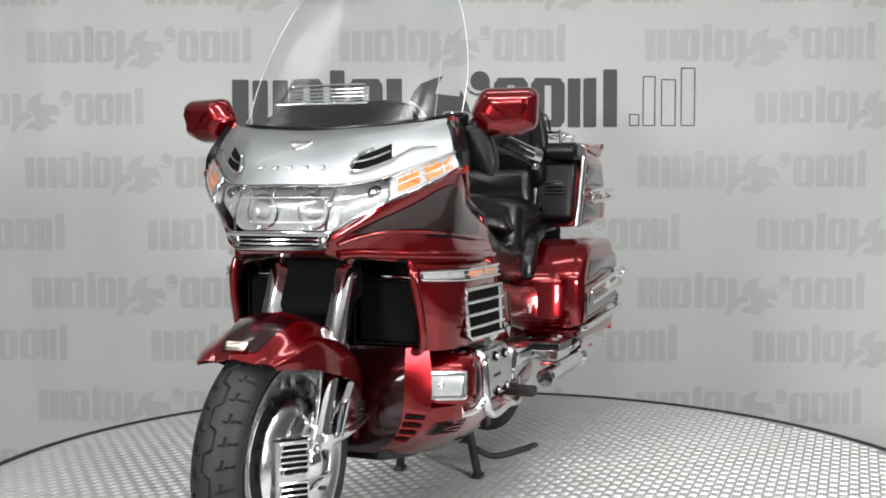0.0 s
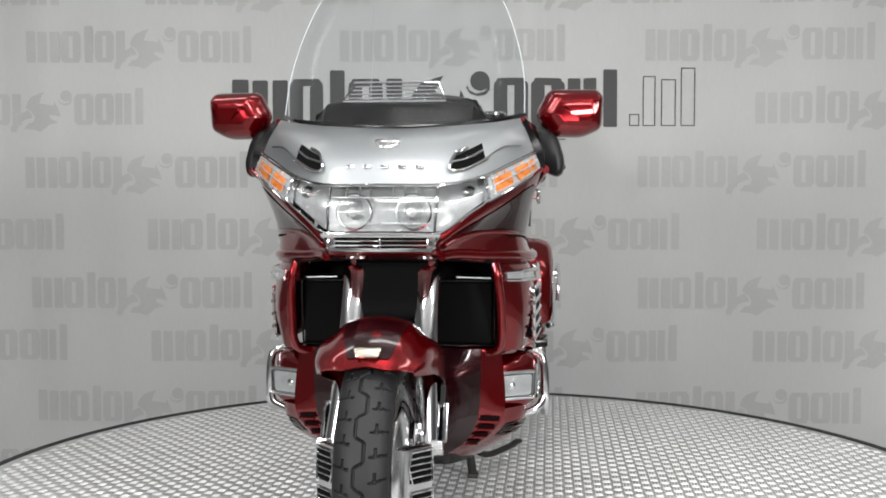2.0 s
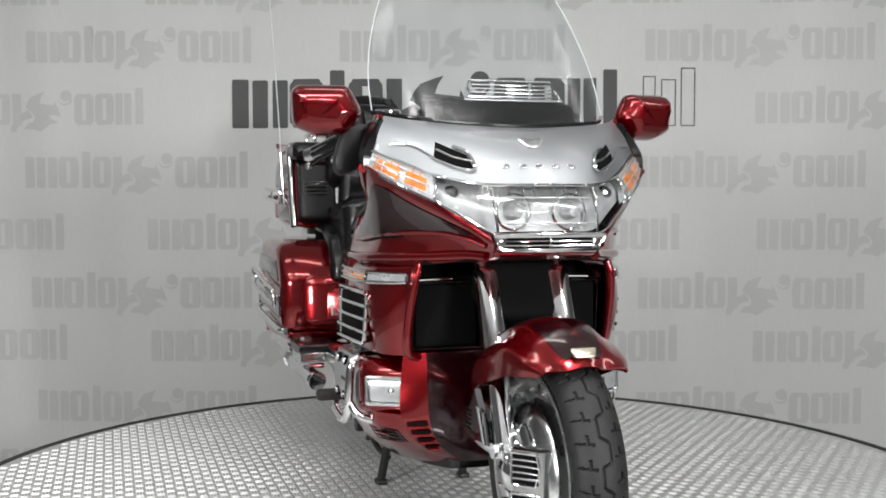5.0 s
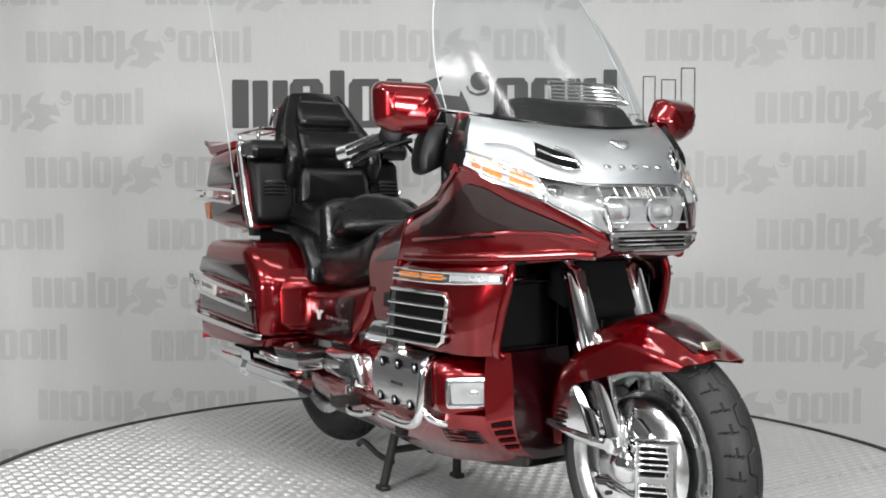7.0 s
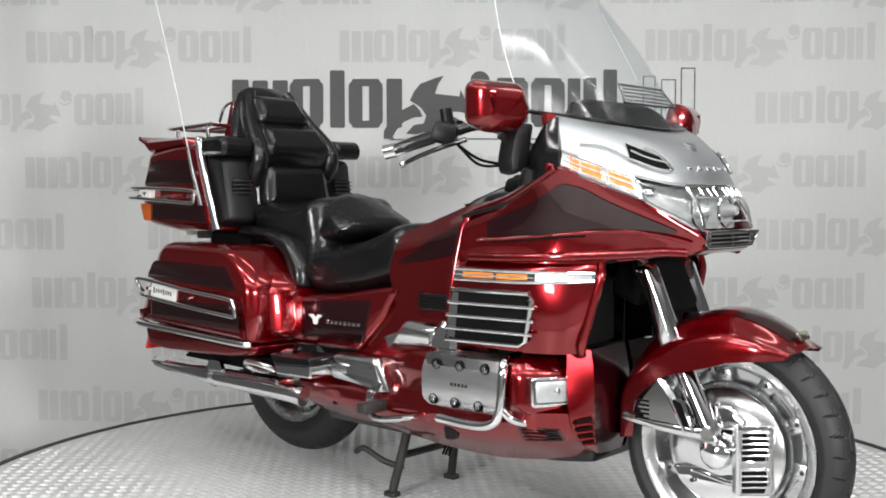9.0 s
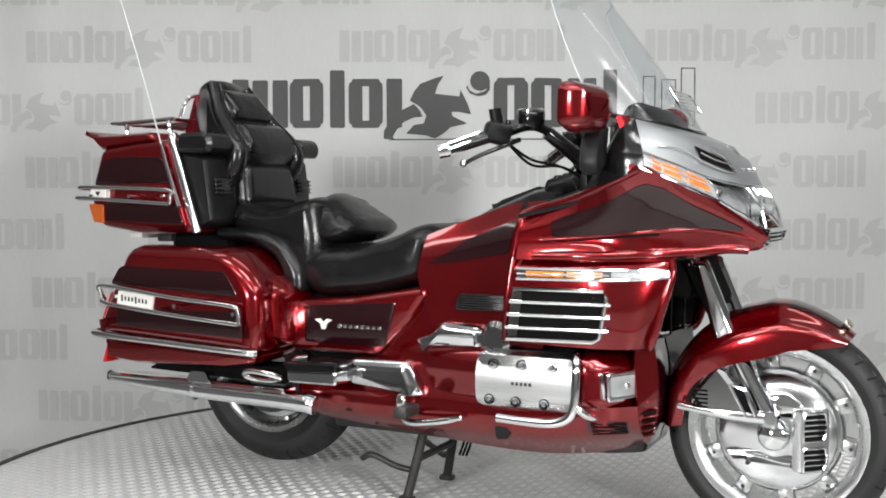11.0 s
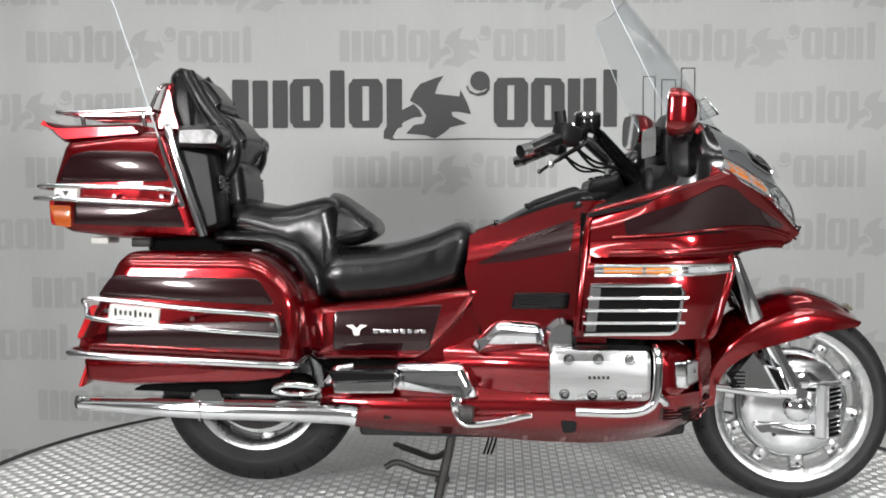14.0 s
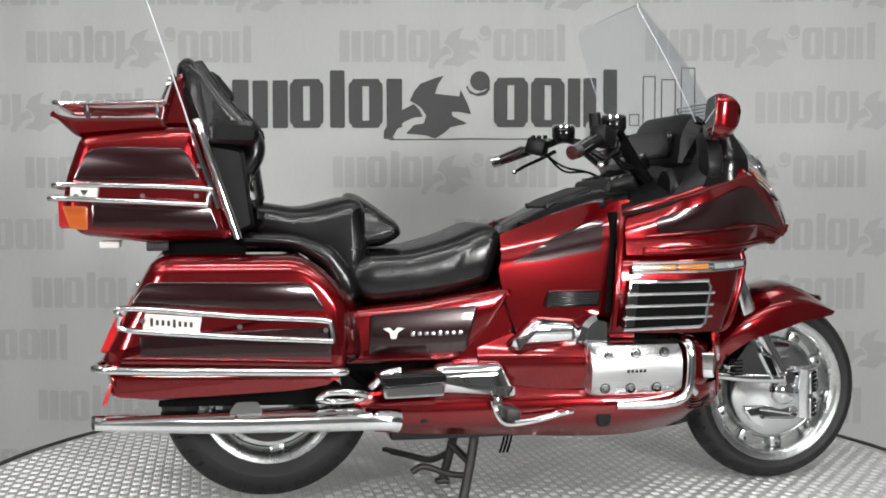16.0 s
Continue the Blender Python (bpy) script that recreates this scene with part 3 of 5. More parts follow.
def fairing():
    f = new("fairing")
    f.parent = bike
    both("side_panel", lambda: patch(UP, 6, 6, 0.006, (0, -1, 0.3)), RED, f)
    both("lower_panel", lambda: patch(LOW, 6, 6, 0.006, (0, -1, 0)), RED, f)
    both("painted_panel", lambda: inlay(UP, [(0.10, 0.26), (0.44, 0.16), (0.60, 0.24), (0.88, 0.52), (0.84, 0.60), (0.10, 0.585)], 0.0025, 0.08, radius=0.05), MAROON, f, "dark maroon painted panel")
    both("air_slot", lambda: inlay(UP, [(0.11, 0.615), (0.42, 0.63), (0.42, 0.655), (0.11, 0.65)], 0.003, 0.08), VOID, f, "narrow black slot under the painted panel")
    both("upper_crease", lambda: tube([on_sheet(UP, u, v) for u, v in ((0.06, 0.60), (0.2, 0.60), (0.4, 0.61), (0.6, 0.62), (0.78, 0.66), (0.93, 0.74))], 0.008, 5, 10, flat=0.8), RED, f, "pressed crease in the red panel")
    both("lower_crease", lambda: tube([on_sheet(UP, u, v) for u, v in ((0.05, 0.93), (0.2, 0.92), (0.4, 0.90), (0.6, 0.90), (0.8, 0.92), (0.95, 0.96))], 0.013, 5, 10), RED, f, "pressed crease in the red panel")
    # red pillar from the lamp corner up beside the screen
    both("screen_pillar", lambda: patch([[(0.520, -0.398, 0.982), (0.535, -0.396, 0.986), (0.549, -0.387, 0.987)], [(0.512, -0.384, 1.04), (0.528, -0.379, 1.042), (0.545, -0.367, 1.036)],
                                         [(0.466, -0.343, 1.126), (0.483, -0.338, 1.131), (0.501, -0.327, 1.126)]], 5, 4, 0.012, (0.3, -1, 0)), RED, f)
    both("rear_edge", lambda: tube([(0.545, -0.392, 0.988), (0.46, -0.364, 0.952), (0.34, -0.322, 0.908), (0.21, -0.304, 0.872), (0.185, -0.315, 0.84), (0.172, -0.332, 0.745), (0.158, -0.346, 0.62), (0.150, -0.338, 0.512)], 0.012, 6, 10), RED, f)
    # silver nose between lamp and screen
    nose = []
    for top, bot, bow in (((0.499, -0.325, 1.124), (0.541, -0.363, 1.036), 0.006), ((0.548, -0.27, 1.112), (0.616, -0.303, 1.003), 0.014), ((0.580, -0.2, 1.104), (0.688, -0.237, 0.970), 0.02),
                          ((0.603, -0.12, 1.098), (0.762, -0.147, 0.949), 0.02), ((0.618, 0, 1.093), (0.784, 0, 0.948), 0.02)):
        T, B = Vector(top), Vector(bot)
        nose.append([T] + [T.lerp(B, k) + Vector((bow * 0.8, 0, bow)) * (4 * k * (1 - k)) for k in (0.33, 0.7)] + [B])
    rows = nose + [[Vector((p.x, -p.y, p.z)) for p in r] for r in nose[-2::-1]]
    part("nose_panel", patch(rows, 5, 5, 0.006, (1, 0, 0.5)), SILVER, f, "polished silver nose panel")
    for s in (-1, 1):
        side = lambda u: u if s < 0 else 1 - u
        out = [(side(u), v) for u, v in ((0.232, 0.54), (0.335, 0.66), (0.357, 0.84), (0.312, 0.87), (0.232, 0.82))]
        vent = part("nose_vent", inlay(rows, out, 0.003, 0.06, (1, 0, 0.6)), VOID, f, "black air vent with chrome lips")
        lip = lambda pts, r: tube([on_sheet(rows, side(u), v) + Vector((0.005, 0, 0.005)) for u, v in pts], r, 4, 8)
        part("vent_lip", lip(((0.222, 0.82), (0.312, 0.88), (0.357, 0.85), (0.336, 0.65), (0.290, 0.595)), 0.0042), CHROME, vent)
        part("vent_slat", lip(((0.235, 0.68), (0.29, 0.74), (0.352, 0.76)), 0.003), CHROME, vent)
        part("crease", lip(((0.06, 0.80), (0.14, 0.72), (0.222, 0.80)), 0.0022), CHROME, vent, "bright raised crease beside the vent")
    both("edge_trim", lambda: tube([(0.545, -0.364, 1.032), (0.620, -0.304, 0.998), (0.692, -0.238, 0.965), (0.766, -0.147, 0.944), (0.782, -0.07, 0.943), (0.788, 0.0, 0.943)], 0.0035, 6, 8), CHROME, f)
    seat_at = lambda u, v, lift: on_sheet(rows, u, v) + Vector((0.7, 0, 0.71)) * lift
    lean = -46
    part("emblem", pillow([(-0.036, 0.012), (-0.018, -0.015), (0.0, -0.022), (0.018, -0.015), (0.036, 0.012), (0.012, 0.016), (0, 0.008), (-0.012, 0.016)], [(0, 0), (0.004, 0), (0.006, 0.004)], "x", 0.008,
                          place=Matrix.Translation(seat_at(0.5, 0.44, 0.0)) @ pose(0, 0, 0, 0, lean, 0)), CAST, f, "silver winged emblem")
    for k in range(5):
        c = seat_at(0.5 + 0.0365 * (k - 2), 0.78, 0.001)
        part("badge_bar", box(c.x, c.y, c.z, 0.006, 0.020, 0.012, 0.002, (0, lean, 0)), CHROME, f, "raised chrome bar of a badge")
    # chin under the lamps with a chrome vent
    part("chin", pillow([(-0.15, 0.822), (0.15, 0.822), (0.135, 0.768), (-0.135, 0.768)], [(0.62, -0.02), (0.800, 0), (0.816, 0.01)], "x", 0.02), RED, f)
    vent = part("chin_vent", pillow([(-0.146, 0.824), (0.146, 0.824), (0.124, 0.786), (-0.124, 0.786)], [(0.785, 0), (0.824, 0), (0.826, 0.004)], "x", 0.012), VOID, f, "chrome-framed louvred vent")
    part("frame", tube([(0.832, -0.144, 0.822), (0.838, 0.0, 0.822), (0.832, 0.144, 0.822), (0.826, 0.122, 0.788), (0.830, 0.0, 0.787), (0.826, -0.122, 0.788)], 0.0058, 1, 8, True, False), CHROME, vent)
    for k in range(2):
        part("slat", tube([(0.828, -0.118, 0.7985 + 0.011 * k), (0.836, 0, 0.7985 + 0.011 * k), (0.828, 0.118, 0.7985 + 0.011 * k)], 0.0024, 3, 6), CHROME, vent)
    part("centre_post", box(0.832, 0, 0.804, 0.006, 0.004, 0.03, 0.001), CHROME, vent)
    for s in (-1, 1):
        part("corner", box(0.826, 0.122 * s, 0.804, 0.008, 0.024, 0.03, 0.004), CHROME, vent)
        part("screw", cyl((0.828, 0.122 * s, 0.804), (0.834, 0.122 * s, 0.804), 0.006, 12), STEEL, vent)
    # underside and the dark mouth with the radiator screens
    part("mouth_roof", patch([[(0.30, -0.33, 0.742), (0.585, -0.272, 0.742), (0.66, -0.21, 0.752), (0.775, -0.130, 0.766)], [(0.30, 0, 0.742), (0.59, 0, 0.752), (0.68, 0, 0.760), (0.79, 0, 0.768)],
                              [(0.30, 0.33, 0.742), (0.585, 0.272, 0.742), (0.66, 0.21, 0.752), (0.775, 0.130, 0.766)]], 8, 5, 0.008, (0, 0, -1)), VOID, f, "matt black underside")
    part("mouth_lining", pillow([(-0.262, 0.738), (0.262, 0.738), (0.285, 0.65), (0.262, 0.50), (-0.262, 0.50), (-0.285, 0.65)], [(0.30, 0.0), (0.46, 0.0)], "x", 0.02), VOID, f, "matt black inner lining")
    for s in (-1, 1):
        scr = part("radiator", box(0.520, 0.168 * s, 0.606, 0.03, 0.176, 0.165, 0.01, (0, 0, -5 * s)), VOID, f, "black radiator core behind a dark frame")
        part("frame", tube([(0.535, 0.258 * s, 0.520), (0.552, 0.078 * s, 0.520), (0.556, 0.078 * s, 0.694), (0.545, 0.262 * s, 0.694)], 0.004, 1, 8, True, False), GLOSSBLACK, scr)
        part("top_trim", tube([(0.548, 0.250 * s, 0.702), (0.556, 0.16 * s, 0.705)], 0.005, 2, 8), CHROME, scr)
        part("fan_shroud", box(0.488, 0.168 * s, 0.606, 0.04, 0.19, 0.2, 0.01), VOID, scr)
    both("mouth_edge", lambda: tube([(0.60, -0.262, 0.745), (0.603, -0.272, 0.70), (0.578, -0.280, 0.61), (0.545, -0.270, 0.51), (0.50, -0.18, 0.498)], 0.012, 6, 10), RED, f)
    return f


def lamps(f):
    # headlamp: bright reflector bowl behind a clear lens
    rows = [[(0.683, -0.241, 0.966), (0.712, -0.250, 0.938), (0.724, -0.252, 0.905)], [(0.727, -0.190, 0.954), (0.764, -0.196, 0.912), (0.780, -0.196, 0.865)],
            [(0.766, -0.146, 0.945), (0.806, -0.146, 0.89), (0.822, -0.142, 0.829)], [(0.784, -0.07, 0.944), (0.824, -0.07, 0.888), (0.838, -0.07, 0.827)], [(0.788, 0, 0.944), (0.828, 0, 0.888), (0.842, 0, 0.827)]]
    rows = rows + [[(x, -y, z) for x, y, z in r] for r in rows[-2::-1]]
    lamp = part("headlamp", patch(rows, 6, 6, 0.003, (1, 0, 0.2)), LENS, f, "wide clear headlamp lens")
    lamp.visible_shadow = False
    back = [[(x - 0.030 - 0.035 * (1 - (abs(y) / 0.26) ** 2), y * 0.985, z + (-0.003, 0, 0.004)[i]) for i, (x, y, z) in enumerate(r)] for r in rows]
    part("reflector", patch(back, 8, 8, 0.004, (1, 0, 0)), REFLECTOR, lamp, "silver lamp reflector")
    part("bezel", tube([Vector(r[0]) for r in rows] + [Vector(r[1]) for r in rows[-1:]] + [Vector(r[2]) for r in rows[::-1]] + [Vector(rows[0][1])], 0.003, 3, 8, True), CHROME, lamp)
    ridge = lambda u, v0, v1, r, m: part("flute", tube([on_sheet(rows, u, v0 + (v1 - v0) * k / 4) - Vector((0.005, 0, 0)) for k in range(5)], r, 2, 6), m, lamp)
    for u in (0.345, 0.40, 0.45, 0.55, 0.60, 0.655):
        ridge(u, 0.06, 0.26, 0.0022, CHROME)
    for u in (0.275, 0.725):
        ridge(u, 0.04, 0.96, 0.0035, CHROME)
    for v in (0.28, 0.80):
        part("flute", tube([on_sheet(rows, 0.29 + 0.42 * k / 8, v) - Vector((0.005, 0, 0)) for k in range(9)], 0.0022, 2, 6), REFLECTOR, lamp)
    for s in (-1, 1):
        part("bulb", lathe([(0.001, 0.040), (0.012, 0.037), (0.018, 0.02), (0.022, -0.01), (0.03, -0.02)], (0.772, 0.073 * s, 0.878), "x", 20, False), REFLECTOR, lamp, "silver bulb shield")
        part("bulb_ring", lathe([(0.040, 0.002), (0.043, 0.004), (0.046, 0.0), (0.043, -0.003)], (0.776, 0.073 * s, 0.878), "x", 28), CHROME, lamp)
        part("side_bulb", lathe([(0.001, 0.02), (0.012, 0.018), (0.018, 0.0), (0.02, -0.03)], (0.700, 0.205 * s, 0.925), "x", 16, False), CHROME, lamp)
    # turn signals beside the headlamp
    for s in (-1, 1):
        sig = [[(0.681, 0.244 * s, 0.966), (0.708, 0.253 * s, 0.938), (0.722, 0.256 * s, 0.904)], [(0.616, 0.308 * s, 1.0), (0.634, 0.318 * s, 0.974), (0.642, 0.326 * s, 0.945)],
               [(0.543, 0.366 * s, 1.032), (0.548, 0.378 * s, 1.012), (0.548, 0.386 * s, 0.989)]]
        o = part("turn_signal", patch(sig, 5, 4, 0.02, (0.6, s, 0)), REFLECTOR, f, "clear and amber turn signal")
        for u0, u1 in ((0.10, 0.44), (0.50, 0.84)):
            part("amber_lens", inlay(sig, [(u0, 0.26), (u1, 0.22), (u1, 0.82), (u0, 0.80)], 0.003, 0.15, (0.6, s, 0)), PEACH, o, "amber lens")
        for k in range(8):
            u = 0.09 + 0.11 * k
            part("rib", inlay(sig, [(u - 0.010, 0.08), (u + 0.010, 0.08), (u + 0.010, 0.92), (u - 0.010, 0.92)], 0.0055, 0.3, (0.6, s, 0)), PEACH if k % 3 else REFLECTOR, o)
        for v in (0.22, 0.5, 0.82):
            part("rib", tube([on_sheet(sig, u, v) + Vector((0.003, 0.003 * s, 0)) for u in (0.06, 0.35, 0.65, 0.94)], 0.0018, 3, 6), REFLECTOR, o)
        part("bezel", tube([Vector(on_sheet(sig, u, v)) + Vector((0.003, 0.003 * s, 0)) for u, v in ((0, 0), (0.5, 0), (0.999, 0), (0.999, 0.999), (0.5, 0.999), (0, 0.999))], 0.004, 1, 6, True, False), CHROME, o)


def screen(f):
    rows = [[(0.410, -0.335, 1.140), (0.355, -0.332, 1.25), (0.300, -0.308, 1.37), (0.252, -0.262, 1.488)],
            [(0.548, -0.25, 1.115), (0.478, -0.255, 1.225), (0.400, -0.24, 1.355), (0.287, -0.195, 1.512)],
            [(0.601, -0.12, 1.101), (0.525, -0.124, 1.218), (0.432, -0.12, 1.345), (0.305, -0.10, 1.522)],
            [(0.617, 0, 1.096), (0.540, 0, 1.216), (0.444, 0, 1.345), (0.311, 0, 1.525)]]
    rows = rows + [[(x, -y, z) for x, y, z in r] for r in rows[-2::-1]]
    s = part("windscreen", patch(rows, 6, 6, 0.004, (1, 0, 0.3)), CLEAR, bike, "tall clear windscreen")
    s.visible_shadow = False
    part("base_seal", tube([r[0] for r in rows], 0.006, 6, 8), GLOSSBLACK, s)
    part("rim", tube([r[0] for r in rows[:1]] + [r for r in rows[0][1:]] + [r[3] for r in rows[1:]] + [r for r in rows[-1][2::-1]], 0.0017, 6, 6), ACRYLIC, s)
    # vent plate low in the middle of the screen
    lean = lambda z: 0.574 + 0.62 * (1.165 - z)
    v = part("vent_plate", pillow([(-0.135, 0.0), (0.135, 0.0), (0.112, 0.058), (-0.112, 0.058)], [(-0.012, 0), (0.008, 0), (0.012, 0.004)], "x", 0.012, place=Matrix.Translation((lean(1.165), 0, 1.165)) @ pose(0, 0, 0, 0, -32, 0)), CLEAR, s, "clear louvred screen vent in a chrome frame")
    corner = [(-0.135, 1.165), (0.135, 1.165), (0.112, 1.217), (-0.112, 1.217)]
    part("frame", tube([(lean(z) + 0.012, y, z) for y, z in corner], 0.0035, 1, 8, True, False), CHROME, v)
    for k in range(4):
        z = 1.174 + 0.0105 * k
        part("louvre", tube([(lean(z) + 0.013, -0.122 + 0.005 * k, z), (lean(z) + 0.018, 0, z), (lean(z) + 0.013, 0.122 - 0.005 * k, z)], 0.0022, 3, 6), CHROME, v)


def cockpit():
    c = new("dashboard")
    c.parent = bike
    part("panel", patch([[(0.18, -0.325, 0.865), (0.36, -0.335, 0.905), (0.46, -0.345, 0.955), (0.555, -0.335, 1.05)], [(0.22, -0.2, 0.90), (0.36, -0.2, 0.955), (0.44, -0.2, 1.02), (0.575, -0.2, 1.085)],
                         [(0.22, 0, 0.93), (0.36, 0, 0.97), (0.44, 0, 1.05), (0.59, 0, 1.09)], [(0.22, 0.2, 0.90), (0.36, 0.2, 0.955), (0.44, 0.2, 1.02), (0.575, 0.2, 1.085)],
                         [(0.18, 0.325, 0.865), (0.36, 0.335, 0.905), (0.46, 0.345, 0.955), (0.555, 0.335, 1.05)]], 5, 5, 0.01, (0, 0, 1)), PLASTIC, c, "matt black dashboard")
    part("cowl", pillow([(0.40, 1.0), (0.415, 1.12), (0.455, 1.185), (0.50, 1.175), (0.58, 1.09), (0.56, 1.0)], [(-0.23, 0.05), (-0.20, 0.012), (-0.14, 0), (0.14, 0), (0.20, 0.012), (0.23, 0.05)], radius=0.03), PLASTIC, c, "black instrument cowl")
    part("instrument_face", pillow([(-0.17, 1.04), (0.17, 1.04), (0.16, 1.13), (-0.16, 1.13)], [(0.396, 0), (0.41, 0)], "x", 0.03), GLOSSBLACK, c)
    both("side_collar", lambda: patch([[(0.42, -0.36, 0.94), (0.45, -0.375, 1.02), (0.48, -0.36, 1.09)], [(0.49, -0.392, 0.962), (0.50, -0.392, 1.03), (0.50, -0.365, 1.105)], [(0.555, -0.392, 0.99), (0.55, -0.385, 1.04), (0.52, -0.34, 1.12)]], 5, 5, 0.02, (0, -1, 0)),
         GLOSSBLACK, c, "glossy black mirror base")
    both("inner_collar", lambda: patch([[(0.34, -0.30, 0.90), (0.40, -0.30, 0.99), (0.45, -0.29, 1.09)], [(0.43, -0.35, 0.94), (0.45, -0.36, 1.02), (0.48, -0.345, 1.10)]], 5, 5, 0.01, (-1, 0, 0)), PLASTIC, c)
    for s in (-1, 1):
        part("loudspeaker", lathe([(0.001, -0.01), (0.05, -0.01), (0.058, 0), (0.058, 0.012), (0.001, 0.012)], (0.36, 0.24 * s, 0.945), "x", 24, False), PLASTIC, c)
    return c


def mirrors():
    for s in (-1, 1):
        m = new("mirror")
        m.parent = bike
        out = [(-0.098, 0.0), (-0.062, 0.068), (0.072, 0.070), (0.090, 0.052), (0.086, -0.038), (0.03, -0.062), (-0.062, -0.060)]
        out = [(a * s * 1.0, b) for a, b in out]
        sh = part("shell", pillow(out, [(-0.02, 0.003), (-0.013, 0.0), (0.004, 0.0), (0.022, 0.006), (0.038, 0.016), (0.049, 0.030), (0.054, 0.046)], "x", 0.020, place=Matrix.Translation((0.415, 0.462 * s, 1.138)) @ pose(0, 0, 0, 0, 4, 15 * s)), RED, m)
        part("glass", pillow([(a * 0.9, b * 0.88) for a, b in out], [(-0.0235, 0), (-0.0215, 0)], "x", 0.02, place=Matrix.Translation((0.415, 0.462 * s, 1.138)) @ pose(0, 0, 0, 0, 4, 15 * s)), MIRROR, m, "silvered mirror glass")
        part("arm", pillow([(0.345 * s, 1.108), (0.40 * s, 1.105), (0.428 * s, 1.075), (0.446 * s, 1.01), (0.440 * s, 0.978), (0.425 * s, 0.968), (0.37 * s, 0.99)], [(0.395, 0.018), (0.403, 0.004), (0.425, 0), (0.446, 0.004), (0.455, 0.018)], "x", 0.02), PLASTIC, m, "black mirror arm")


def front_end():
    f = new("front_fork")
    f.parent = bike
    for s in (-1, 1):
        part("leg", tube([(0.585, 0.094 * s, 0.80), (0.69, 0.096 * s, 0.585), (0.842, 0.112 * s, 0.300)], 0.024, 4, 16, taper=0.028), CHROME, f, "chrome fork leg")
        part("leg_cover", pillow([(0.612, 0.735), (0.660, 0.745), (0.752, 0.52), (0.692, 0.49)], [(0.066 * s, 0.016), (0.078 * s, 0.005), (0.098 * s, 0), (0.118 * s, 0.005), (0.126 * s, 0.016)], radius=0.02), CHROME, f, "chrome fork cover")
        cal = part("caliper_cover", pillow([(0.625, 0.365), (0.70, 0.455), (0.79, 0.345), (0.77, 0.31), (0.66, 0.318)], [(0.10 * s, 0.0), (0.135 * s, 0.0), (0.146 * s, 0.012)], radius=0.012), CHROME, f, "chrome brake cover with black slots")
        for k in range(5):
            part("slot", box(0.655, 0.140 * s, 0.333 + 0.0115 * k, 0.042, 0.014, 0.006, 0.001), VOID, cal)
        part("window", pillow([(0.742, 0.395), (0.772, 0.385), (0.80, 0.325), (0.785, 0.322)], [(0.14 * s, 0), (0.1485 * s, 0)], radius=0.006), VOID, cal)
        part("window_rim", tube([(0.735, 0.150 * s, 0.402), (0.775, 0.150 * s, 0.39), (0.806, 0.150 * s, 0.32), (0.782, 0.150 * s, 0.315)], 0.0055, 1, 8, True, False), CHROME, cal)
        part("axle_clamp", tube([(0.59, 0.13 * s, 0.33), (0.72, 0.138 * s, 0.318), (0.845, 0.128 * s, 0.314)], 0.012, 4, 10, taper=0.02), CHROME, f)
        part("axle_nut", cyl((0.844, 0.10 * s, 0.316), (0.844, 0.152 * s, 0.316), 0.02, 6), CHROME, f)
    part("yoke", box(0.585, 0, 0.70, 0.10, 0.20, 0.14, 0.02, (0, 20, 0)), VOID, f)
    # shade in the open gap between the legs, drawn as a black block
    part("fork_gap_shade", pillow([(0.56, 0.78), (0.64, 0.76), (0.70, 0.62), (0.67, 0.59), (0.60, 0.66)], [(-0.085, 0.01), (-0.075, 0), (0.075, 0), (0.085, 0.01)], radius=0.02), VOID, f, "matt black block for the shade in the open gap between the fork legs")
    part("brake_hose", tube([(0.62, -0.09, 0.74), (0.66, -0.10, 0.66), (0.70, -0.11, 0.57)], 0.006, 5, 8), VOID, f)
    # front mudguard
    rows = []
    path = [(0.518, 0.250), (0.532, 0.385), (0.602, 0.507), (0.708, 0.590), (0.84, 0.630), (0.93, 0.612), (1.00, 0.576), (1.045, 0.540)]
    wid = [0.092, 0.112, 0.138, 0.147, 0.145, 0.138, 0.128, 0.105]
    drop = [0.075, 0.085, 0.115, 0.140, 0.145, 0.115, 0.078, 0.032]
    for (x, z), w, d in zip(path, wid, drop):
        n = Vector((x - 0.844, 0, z - 0.318)).normalized()
        row = []
        for q in (-1.0, -0.985, -0.74, -0.48, 0.0, 0.48, 0.74, 0.985, 1.0):
            lo = d if abs(q) == 1 else (d * 0.50 if abs(q) > 0.9 else (d * 0.30 if abs(q) > 0.7 else (0.012 if q else 0)))
            row.append((x - n.x * lo, w * (q if abs(q) < 1 else q * 1.02), z - n.z * lo))
        rows.append(row)
    g = part("mudguard", patch(rows, 6, 4, 0.004, (0, 0, 1)), RED, bike, "candy-red front mudguard")
    part("painted_panel", inlay(rows, [(0.40, 0.33), (0.93, 0.40), (0.93, 0.60), (0.40, 0.67)], 0.002, 0.08, (0, 0, 1), 0.03), MAROON, g, "dark maroon painted panel")
    part("badge", pillow([(-0.032, 0.012), (0.032, 0.012), (0.026, -0.012), (-0.026, -0.012)], [(0, 0), (0.005, 0), (0.007, 0.003)], "x", 0.006, place=Matrix.Translation((1.024, 0, 0.566)) @ pose(0, 0, 0, 0, -38, 0)), GOLD, g, "small pale badge")


def slim(bm):
    """Narrow the tank's top cover towards the seat."""
    for v in bm.verts:
        f = min(1.0, max(0.0, (0.16 - v.co.x) / 0.26))
        v.co.y *= 1 - 0.34 * f
    return bm


